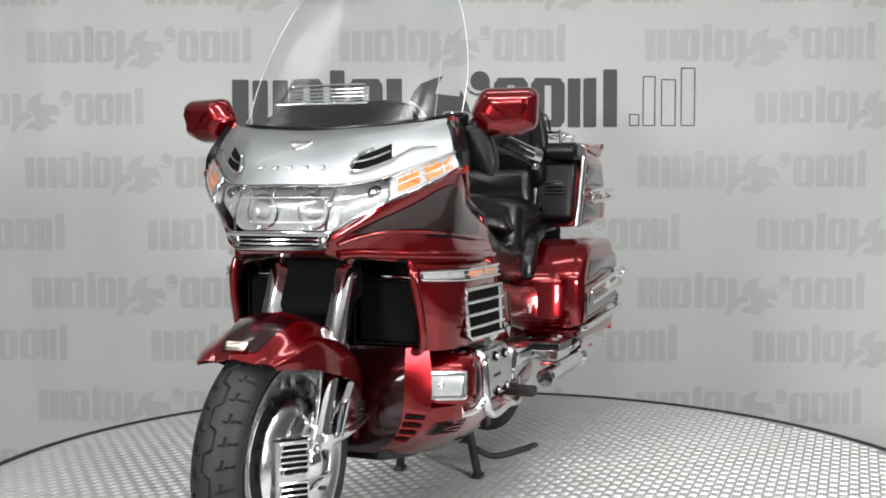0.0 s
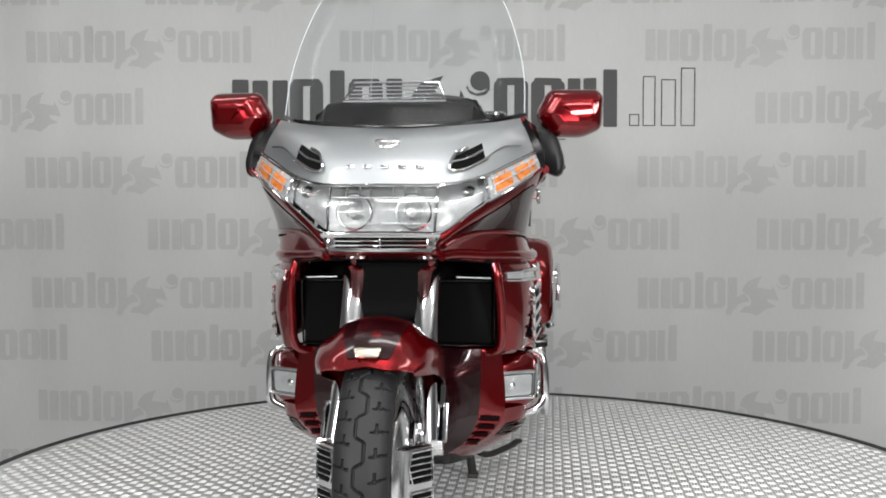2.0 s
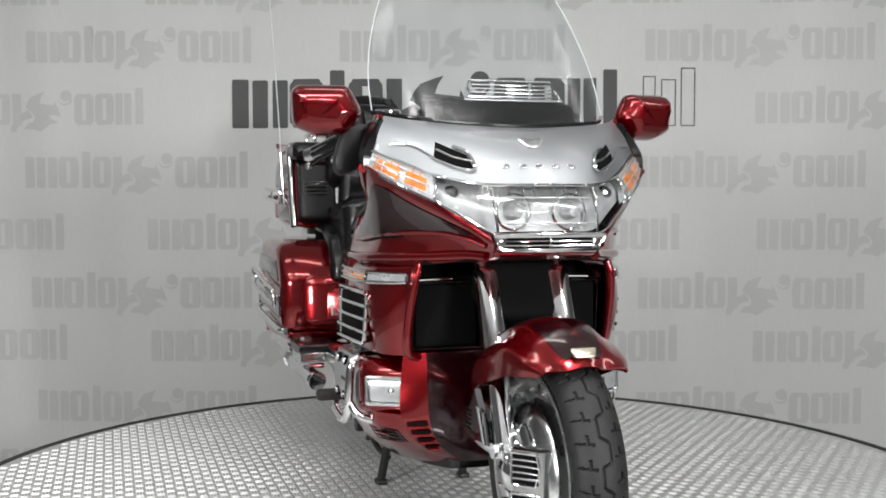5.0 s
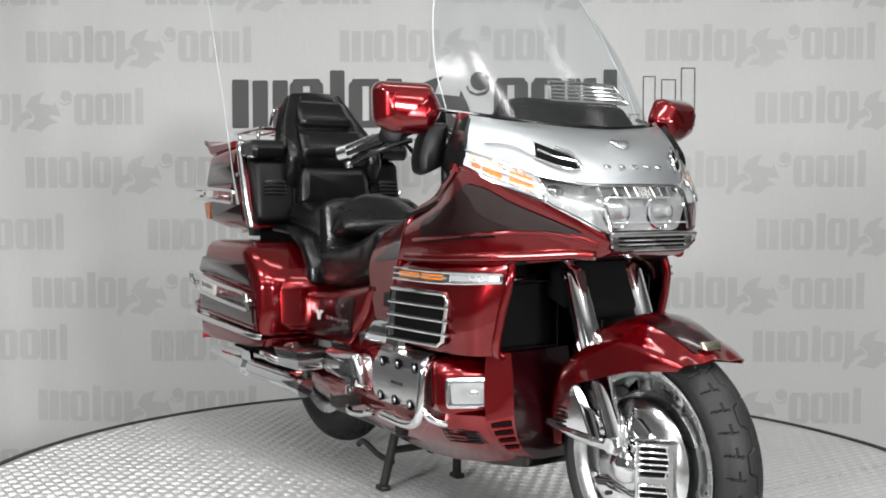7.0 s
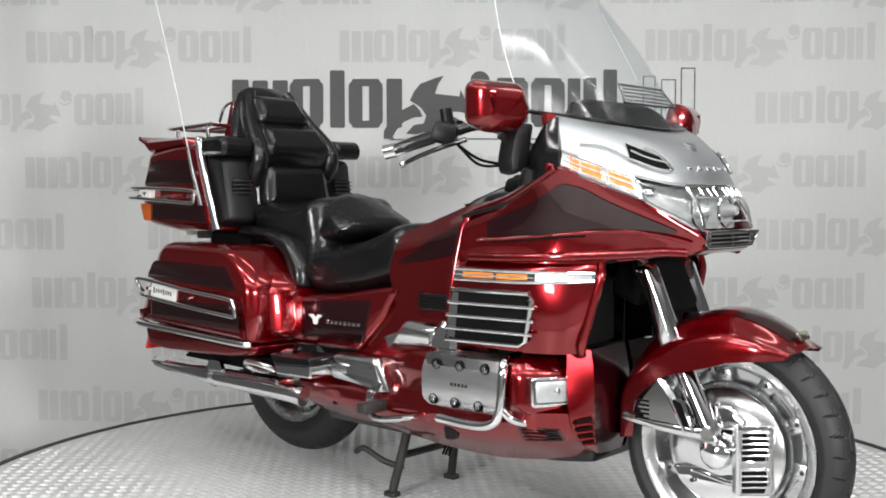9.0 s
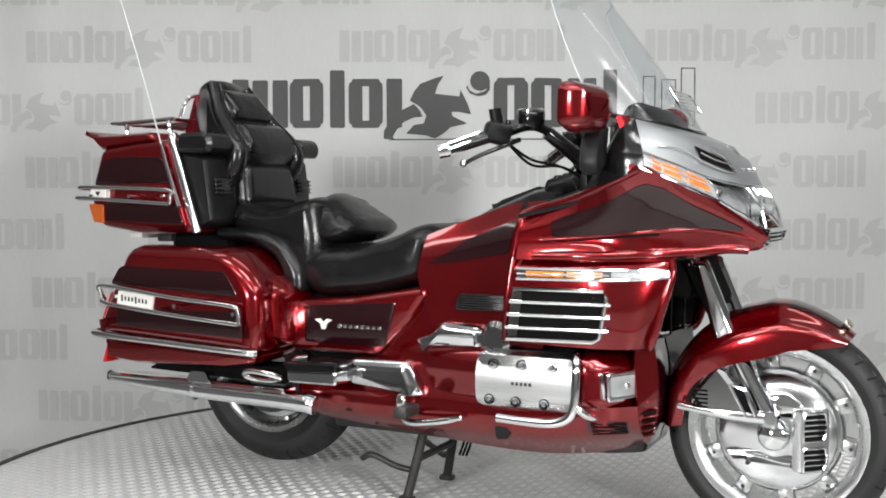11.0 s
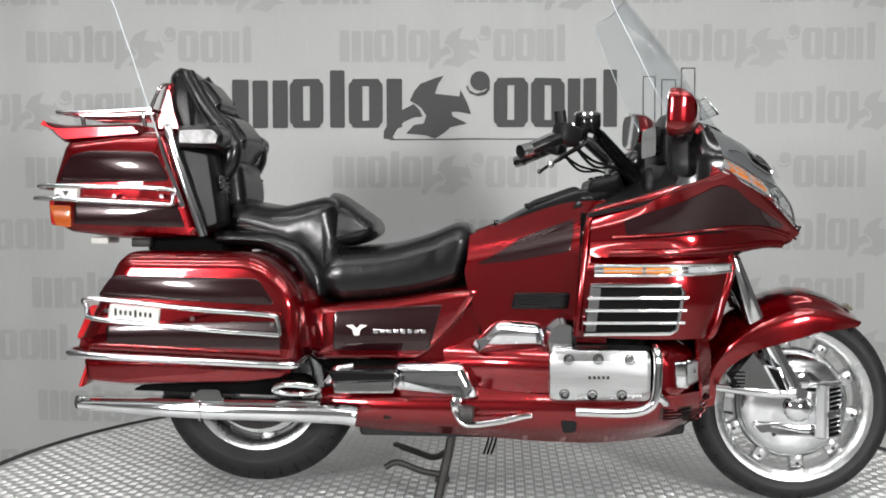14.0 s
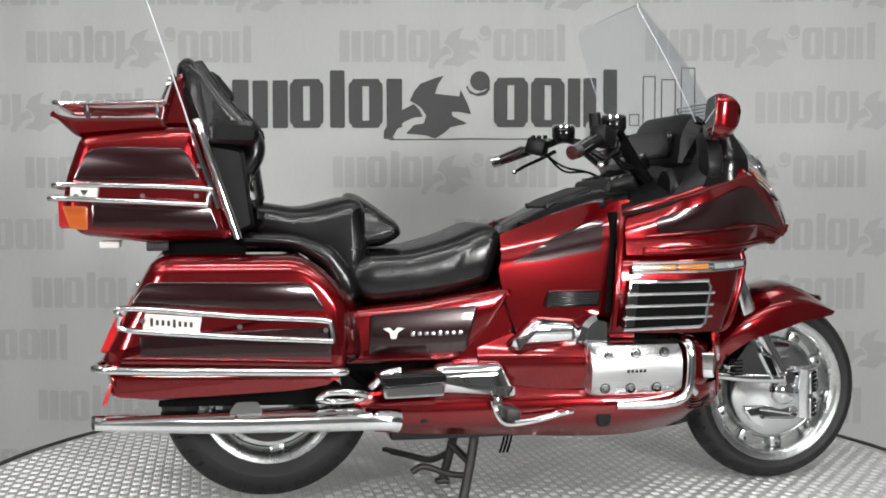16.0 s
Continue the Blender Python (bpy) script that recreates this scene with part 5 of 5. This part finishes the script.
def trunk():
    t = new("rear_trunk")
    t.parent = bike
    body_out = [(-1.365, 1.085), (-1.20, 1.105), (-1.055, 1.112), (-0.955, 0.795), (-1.20, 0.790), (-1.375, 0.812), (-1.415, 0.875), (-1.408, 0.958)]
    L = [(-0.325, 0.03), (-0.318, 0.014), (-0.30, 0.004), (-0.27, 0), (0.27, 0), (0.30, 0.004), (0.318, 0.014), (0.325, 0.03)]
    part("shell", pillow(body_out, L, radius=[0.03, 0.02, 0.03, 0.015, 0.02, 0.03, 0.03, 0.03]), RED, t)
    both("painted_panel", lambda: pillow([(-1.345, 1.04), (-1.28, 1.052), (-1.09, 1.048), (-1.045, 0.962), (-1.385, 0.957)], [(-0.31, 0), (-0.3265, 0), (-0.3275, 0.002)], radius=0.02), MAROON, t, "dark maroon painted panel")
    both("painted_panel", lambda: pillow([(-1.335, 0.900), (-1.025, 0.893), (-1.0, 0.825), (-1.335, 0.835)], [(-0.31, 0), (-0.3265, 0), (-0.3275, 0.002)], radius=0.01), MAROON, t, "dark maroon painted panel")
    both("chrome_strip", lambda: tube([(-1.058, -0.300, 1.122), (-1.048, -0.318, 1.105), (-0.998, -0.322, 0.95), (-0.948, -0.320, 0.80)], 0.014, 5, 12, flat=0.8), CHROME, t, "chrome edge strip")
    part("fin", pillow([(-1.17, 1.11), (-1.125, 1.265), (-1.09, 1.285), (-1.055, 1.11)], [(-0.135, 0.02), (-0.12, 0.004), (-0.09, 0), (0.09, 0), (0.12, 0.004), (0.135, 0.02)], radius=0.02), RED, t, "red centre fin behind the backrest")
    both("fin_trim", lambda: tube([(-1.05, -0.13, 1.115), (-1.10, -0.115, 1.27)], 0.009, 2, 8), CHROME, t)
    part("spoiler", pillow([(-1.445, 1.145), (-1.38, 1.130), (-1.15, 1.135), (-1.13, 1.10), (-1.37, 1.075), (-1.40, 1.10)], [(-0.315, 0.012), (-0.30, 0.002), (0.30, 0.002), (0.315, 0.012)], radius=0.012), RED, t, "red lid spoiler")
    # tail lamps and plate holder behind
    for s in (-1, 1):
        part("tail_lamp", pillow([(0.05 * s, 0.915), (0.30 * s, 0.915), (0.29 * s, 0.83), (0.06 * s, 0.83)], [(-1.36, 0), (-1.418, 0), (-1.424, 0.006)], "x", 0.012), REDLENS, t, "red tail lamp")
        part("corner_lamp", pillow([(-1.412, 0.892), (-1.345, 0.890), (-1.345, 0.826), (-1.39, 0.830)], [(0.29 * s, 0), (0.3265 * s, 0), (0.328 * s, 0.003)], radius=0.008), DARKAMBER, t, "amber corner lens")
        r = part("rail", tube([(-1.425, 0.20 * s, 0.940), (-1.43, 0.33 * s, 0.944), (-1.38, 0.366 * s, 0.949), (-1.05, 0.362 * s, 0.939), (-1.028, 0.360 * s, 0.918), (-1.03, 0.360 * s, 0.894)], 0.007, 6, 10), CHROME, t, "double chrome side rail")
        part("lower_bar", tube([(-1.44, 0.20 * s, 0.908), (-1.44, 0.33 * s, 0.910), (-1.39, 0.366 * s, 0.912), (-1.03, 0.360 * s, 0.893)], 0.007, 6, 10), CHROME, r)
        for x in (-1.37, -1.20, -1.06):
            part("post", cyl((x, 0.32 * s, 0.918), (x, 0.362 * s, 0.918), 0.007, 8), CHROME, r)
        part("badge", pillow([(-1.385, 0.942), (-1.315, 0.940), (-1.318, 0.913), (-1.388, 0.914)], [(0.325 * s, 0), (0.345 * s, 0), (0.347 * s, 0.002)], radius=0.003), BADGE, t, "small white badge with a dark mark")
        part("badge_mark", pillow([(-1.362, 0.934), (-1.340, 0.934), (-1.351, 0.918)], [(0.346 * s, 0), (0.3485 * s, 0)], radius=0.003), STEEL, t)
        part("latch", box(-1.05, 0.329 * s, 1.0, 0.018, 0.006, 0.012, 0.002), CHROME, t)
    part("plate_holder", box(-1.30, -0.17, 0.782, 0.055, 0.10, 0.02, 0.004), BADGE, t)
    part("hinge", box(-1.17, -0.2, 0.778, 0.06, 0.05, 0.03, 0.004), STEEL, t)
    part("support", box(-1.04, 0, 0.772, 0.24, 0.40, 0.05, 0.015), VOID, t, "dark trunk mount")
    # luggage rack on the lid
    k = new("luggage_rack")
    k.parent = bike
    part("hoop", tube([(-1.15, -0.19, 1.185), (-1.40, -0.19, 1.175), (-1.45, -0.15, 1.182), (-1.46, 0, 1.186), (-1.45, 0.15, 1.182), (-1.40, 0.19, 1.175), (-1.15, 0.19, 1.185)], 0.0075, 6, 10), CHROME, k)
    for y in (-0.12, -0.06, 0.0, 0.06, 0.12):
        part("bar", tube([(-1.15, y, 1.178), (-1.30, y, 1.170), (-1.44, y, 1.176)], 0.006, 4, 8), CHROME, k)
    part("cross_bar", tube([(-1.15, -0.19, 1.183), (-1.15, 0.19, 1.183)], 0.007, 2, 8), CHROME, k)
    part("back_hoop", tube([(-1.16, -0.15, 1.185), (-1.13, -0.13, 1.26), (-1.125, 0, 1.275), (-1.13, 0.13, 1.26), (-1.16, 0.15, 1.185)], 0.006, 5, 8), CHROME, k)
    for s in (-1, 1):
        for x in (-1.17, -1.36):
            part("foot", tube([(x, 0.19 * s, 1.18), (x + 0.005, 0.195 * s, 1.15), (x + 0.01, 0.19 * s, 1.12)], 0.007, 3, 8), CHROME, k)


def saddlebags():
    for s in (-1, 1):
        t = new("saddlebag")
        t.parent = bike
        out = [(-1.185, 0.735), (-1.15, 0.757), (-0.77, 0.754), (-0.69, 0.69), (-0.645, 0.62), (-0.645, 0.52), (-0.655, 0.428), (-1.30, 0.458), (-1.315, 0.475), (-1.265, 0.575)]
        part("lid", pillow(out, [(0.17 * s, 0.01), (0.19 * s, 0), (0.36 * s, 0.0), (0.395 * s, 0.010), (0.412 * s, 0.028), (0.416 * s, 0.05)], radius=[0.03, 0.03, 0.05, 0.04, 0.03, 0.02, 0.02, 0.01, 0.02, 0.03]), RED, t, "candy-red saddlebag lid")
        part("painted_panel", pillow([(-1.19, 0.690), (-0.765, 0.682), (-0.715, 0.605), (-1.235, 0.628)], [(0.40 * s, 0), (0.4175 * s, 0), (0.4185 * s, 0.002)], radius=0.02), MAROON, t, "dark maroon painted panel")
        part("painted_panel", pillow([(-1.21, 0.545), (-0.705, 0.56), (-0.70, 0.475), (-1.21, 0.492)], [(0.40 * s, 0), (0.4175 * s, 0), (0.4185 * s, 0.002)], radius=0.012), MAROON, t, "dark maroon painted panel")
        part("lower_shell", pillow([(-1.30, 0.45), (-0.66, 0.425), (-0.70, 0.385), (-0.80, 0.372), (-1.17, 0.362), (-1.285, 0.372)], [(0.17 * s, 0), (0.36 * s, 0.0), (0.385 * s, 0.01), (0.39 * s, 0.02)], radius=0.02), RED, t)
        part("chrome_strip", tube([(-1.30, 0.22 * s, 0.466), (-1.318, 0.35 * s, 0.466), (-1.29, 0.418 * s, 0.460), (-0.95, 0.424 * s, 0.445), (-0.70, 0.420 * s, 0.434), (-0.66, 0.40 * s, 0.431)], 0.0125, 6, 10, flat=0.9), CHROME, t)
        r = part("rail", tube([(-1.262, 0.415 * s, 0.575), (-1.258, 0.436 * s, 0.60), (-1.24, 0.440 * s, 0.624), (-0.95, 0.442 * s, 0.596), (-0.735, 0.440 * s, 0.580), (-0.705, 0.438 * s, 0.565), (-0.70, 0.436 * s, 0.52)], 0.0075, 6, 10), CHROME, t, "double chrome guard rail")
        part("lower_bar", tube([(-1.262, 0.43 * s, 0.572), (-1.20, 0.440 * s, 0.562), (-0.95, 0.442 * s, 0.540), (-0.70, 0.437 * s, 0.522)], 0.0075, 6, 10), CHROME, r)
        for x, z in ((-1.2, 0.59), (-0.95, 0.568), (-0.72, 0.553)):
            part("post", cyl((x, 0.40 * s, z), (x, 0.44 * s, z), 0.007, 8), CHROME, r)
        bd = part("badge", pillow([(-1.195, 0.608), (-1.048, 0.594), (-1.056, 0.545), (-1.203, 0.558)], [(0.41 * s, 0), (0.4225 * s, 0), (0.4245 * s, 0.002)], radius=0.004), BADGE, t, "white rectangular badge with dark lettering bars")
        for k in range(8):
            x = -1.178 + 0.0145 * k
            part("badge_bar", box(x, 0.4245 * s, 0.580 - 0.09 * (x + 1.125), 0.0075, 0.002, 0.022 if k in (0, 4) else 0.014, 0.0005), STEEL, bd)
        part("tail_reflector", pillow([(0.24 * s, 0.60), (0.38 * s, 0.60), (0.38 * s, 0.50), (0.24 * s, 0.49)], [(-1.24, 0), (-1.29, 0), (-1.296, 0.005)], "x", 0.012, place=Matrix(((1, 0, 0.45, -0.245), (0, 1, 0, 0), (0, 0, 1, 0), (0, 0, 0, 1)))), REDLENS, t, "red rear reflector")
        part("front_shell", pillow([(-0.72, 0.70), (-0.62, 0.62), (-0.60, 0.45), (-0.70, 0.44)], [(0.13 * s, 0), (0.30 * s, 0), (0.34 * s, 0.03)], radius=0.03), RED, t)
        part("mud_flap", box(-1.295, 0.30 * s, 0.39, 0.01, 0.16, 0.07, 0.004, (0, 20, 0)), REDLENS, t)


def undercarriage():
    for s in (-1, 1):
        x = new("exhaust")
        x.parent = bike
        part("silencer", tube([(-0.50, 0.315 * s, 0.268), (-0.57, 0.325 * s, 0.276), (-0.95, 0.326 * s, 0.283), (-1.22, 0.312 * s, 0.293), (-1.335, 0.305 * s, 0.299)], 0.033, 5, 20, taper=0.022), CHROME, x, "long chrome silencer")
        part("upper_shield", pillow([(-1.31, 0.318), (-0.60, 0.315), (-0.60, 0.296), (-1.33, 0.302)], [(0.27 * s, 0.004), (0.28 * s, 0), (0.34 * s, 0), (0.346 * s, 0.006)], radius=0.006), CHROME, x)
        part("tip", lathe([(0.012, -0.008), (0.0195, -0.008), (0.021, 0.01), (0.014, 0.01)], (-1.337, 0.305 * s, 0.299), "x", 20), STEEL, x)
        part("bracket", pillow([(-0.98, 0.315), (-0.96, 0.348), (-0.90, 0.348), (-0.885, 0.315)], [(0.335 * s, 0), (0.35 * s, 0)], radius=0.01), CHROME, x)
        part("joint_band", tube([(-0.955, 0.33 * s, 0.2835), (-0.962, 0.33 * s, 0.2835)], 0.0335, 1, 20), CHROME, x)
        part("link_pipe", pillow([(-1.18, 0.335), (-1.12, 0.365), (-0.66, 0.372), (-0.62, 0.32)], [(0.18 * s, 0), (0.30 * s, 0)], radius=0.02), VOID, x)
        g = new("bag_guard")
        g.parent = bike
        part("hoop", tube([(-0.735, 0.36 * s, 0.352), (-0.70, 0.385 * s, 0.372), (-0.63, 0.385 * s, 0.368), (-0.60, 0.36 * s, 0.352), (-0.64, 0.34 * s, 0.338), (-0.70, 0.34 * s, 0.338)], 0.0095, 5, 10, True), CHROME, g)
        part("stay", tube([(-0.58, 0.33 * s, 0.375), (-0.55, 0.355 * s, 0.408), (-0.50, 0.35 * s, 0.418)], 0.014, 5, 10), CHROME, g)
        p = new("passenger_footboard")
        p.parent = bike
        part("board", pillow([(-0.57, 0.412), (-0.375, 0.414), (-0.375, 0.388), (-0.55, 0.380)], [(0.27 * s, 0), (0.395 * s, 0), (0.40 * s, 0.004)], radius=0.008), GLOSSBLACK, p)
        part("trim", pillow([(-0.555, 0.382), (-0.378, 0.390), (-0.378, 0.350), (-0.55, 0.348)], [(0.30 * s, 0), (0.388 * s, 0), (0.394 * s, 0.006)], radius=0.008), CHROME, p, "chrome footboard edge")
        part("bracket_plate", pillow([(-0.385, 0.422), (-0.182, 0.424), (-0.13, 0.318), (-0.39, 0.340)], [(0.24 * s, 0), (0.288 * s, 0), (0.300 * s, 0.008), (0.307 * s, 0.022), (0.309 * s, 0.034)], radius=0.02), CHROME, p, "large chrome heel plate")
        pd = new("foot_pedal")
        pd.parent = bike
        part("arm", tube([(-0.212, 0.30 * s, 0.312), (-0.195, 0.31 * s, 0.265), (-0.165, 0.32 * s, 0.246), (-0.08, 0.325 * s, 0.256), (-0.01, 0.325 * s, 0.272)], 0.010, 5, 10), CHROME, pd)
        part("pad", box(0.0, 0.325 * s, 0.278, 0.045, 0.06, 0.014, 0.004, (0, -10, 0)), CHROME, pd)
        part("peg", box(-0.17, 0.33 * s, 0.282, 0.045, 0.10, 0.035, 0.01), STEEL, pd)
        part("hinge", box(-0.20, 0.285 * s, 0.30, 0.03, 0.06, 0.05, 0.008), CHROME, pd)
    # centre stand
    c = new("centre_stand")
    c.parent = bike
    for s in (-1, 1):
        part("leg", tube([(-0.215, 0.115 * s, 0.21), (-0.24, 0.13 * s, 0.085), (-0.268, 0.145 * s, -0.038)], 0.015, 5, 10), STEEL, c)
        part("foot", box(-0.268, 0.146 * s, -0.041, 0.048, 0.036, 0.018, 0.006), STEEL, c)
    part("cross_tube", tube([(-0.24, -0.13, 0.085), (-0.24, 0.13, 0.085)], 0.012, 2, 10), STEEL, c)
    part("tread_lever", tube([(-0.245, 0.135, 0.06), (-0.30, 0.19, 0.022), (-0.37, 0.25, 0.028), (-0.42, 0.285, 0.035)], 0.011, 5, 10), STEEL, c)
    part("lever_pad", box(-0.425, 0.288, 0.038, 0.05, 0.026, 0.014, 0.005, (0, 8, -32)), STEEL, c)
    part("side_lever", tube([(-0.24, -0.125, 0.045), (-0.31, -0.14, 0.058), (-0.39, -0.15, 0.088), (-0.43, -0.15, 0.072)], 0.010, 5, 10), STEEL, c)
    for k in range(3):
        part("drain_hose", tube([(-0.10 + 0.012 * k, -0.05, 0.195), (-0.11 + 0.012 * k, -0.055, 0.14), (-0.125 + 0.012 * k, -0.06, 0.095)], 0.004, 4, 6), VOID, c)


def handlebars():
    h = new("handlebar")
    h.parent = bike
    part("clamp", box(0.315, 0, 1.015, 0.10, 0.22, 0.06, 0.015, (0, -25, 0)), GLOSSBLACK, h)
    for s in (-1, 1):
        part("bar", tube([(0.33, 0.08 * s, 1.01), (0.27, 0.14 * s, 1.06), (0.20, 0.24 * s, 1.115), (0.13, 0.325 * s, 1.09), (0.008, 0.415 * s, 1.046)], 0.0135, 6, 12), GLOSSBLACK, h)
        part("riser", tube([(0.36, 0.10 * s, 0.95), (0.30, 0.13 * s, 1.02), (0.22, 0.20 * s, 1.10)], 0.026, 5, 12, taper=0.02), GLOSSBLACK, h)
        g = part("grip", tube([(0.098, 0.350 * s, 1.082), (0.008, 0.415 * s, 1.047)], 0.0185, 2, 14), LEATHER, h, "black rubber grip with chrome ribs")
        for k in range(6):
            q = 2 * math.pi * k / 6
            dx, dz = 0.0185 * math.cos(q), 0.0185 * math.sin(q)
            part("rib", tube([(0.075 + dx * 0.6, 0.36 * s + dx * 0.8 * s, 1.079 + dz), (0.008 + dx * 0.6, 0.415 * s + dx * 0.8 * s, 1.047 + dz)], 0.0032, 1, 6), CHROME, g)
        part("bar_end", tube([(0.010, 0.413 * s, 1.047), (-0.016, 0.431 * s, 1.040)], 0.021, 2, 14), CHROME, g)
        sw = part("switch_box", box(0.118, 0.325 * s, 1.093, 0.075, 0.06, 0.06, 0.014, (0, 15, -38 * s)), PLASTIC, h, "black switch box")
        for k in range(3):
            part("switch", box(0.095 + 0.018 * k, 0.30 * s + 0.012 * k * -s, 1.126, 0.014, 0.016, 0.012, 0.003), GLOSSBLACK, sw)
        part("reservoir", lathe([(0.001, 0.034), (0.036, 0.034), (0.040, 0.028), (0.040, 0.0), (0.03, -0.02), (0.001, -0.02)], (0.185, 0.235 * s, 1.125), "z", 24, False), GLOSSBLACK, h, "black fluid reservoir")
        part("reservoir_cap", lathe([(0.001, 0.042), (0.034, 0.041), (0.041, 0.036), (0.041, 0.030), (0.001, 0.030)], (0.185, 0.235 * s, 1.125), "z", 24, False), CHROME, h)
        part("lever", tube([(0.175, 0.30 * s, 1.075), (0.15, 0.36 * s, 1.055), (0.105, 0.408 * s, 1.03), (0.072, 0.44 * s, 1.008)], 0.0075, 6, 8, taper=0.006), GLOSSBLACK, h)
        part("lever_ball", lathe([(0.001, 0.011), (0.008, 0.008), (0.011, 0), (0.008, -0.008), (0.001, -0.011)], (0.068, 0.443 * s, 1.006), "z", 12, False), CHROME, h)
        for k in range(2):
            part("cable", tube([(0.14, 0.30 * s, 1.065), (0.20, 0.27 * s, 1.02 - 0.015 * k), (0.27, 0.22 * s, 1.0), (0.33, 0.15 * s, 0.96)], 0.0045, 6, 6), VOID, h)
    part("switch_stalk", tube([(0.105, -0.295, 1.12), (0.10, -0.30, 1.165)], 0.018, 2, 10), PLASTIC, h)


def aerials():
    a = new("aerial")
    a.parent = bike
    part("base", tube([(-1.0, -0.348, 0.885), (-1.045, -0.350, 1.01), (-1.07, -0.35, 1.09)], 0.008, 3, 8, taper=0.005), CHROME, a)
    part("whip", tube([(-1.07, -0.35, 1.09), (-1.15, -0.352, 1.34), (-1.24, -0.356, 1.60), (-1.37, -0.36, 1.95)], 0.0026, 5, 6, taper=0.0016), ACRYLIC, a, "thin pale grey whip")


def motorcycle():
    front_wheel()
    rear_wheel()
    f = fairing()
    lamps(f)
    grilles(f)
    screen(f)
    cockpit()
    mirrors()
    front_end()
    body()
    lower_body()
    engine()
    seats()
    trunk()
    saddlebags()
    undercarriage()
    handlebars()
    aerials()


# heading of the machine, degrees, as the stage turns at its steady pace
TURN = [(t, -48.17 + 61.75 * (t - 8.0) / 8.0) for t in (0.0, 4.0, 8.0, 12.0, 16.0)]
OFF_X, OFF_Y, LIFT = 0.189, -0.131, 0.05

studio()
backdrop()
stage = turntable()
motorcycle()


def motions():
    walk(bike, [(t, pose(0, 0, 0, 0, 0, a) @ pose(OFF_X, OFF_Y, LIFT)) for t, a in TURN])
    walk(stage, [(t, pose(PLATE_X, PLATE_Y, 0, 0, 0, a)) for t, a in TURN])


motions()
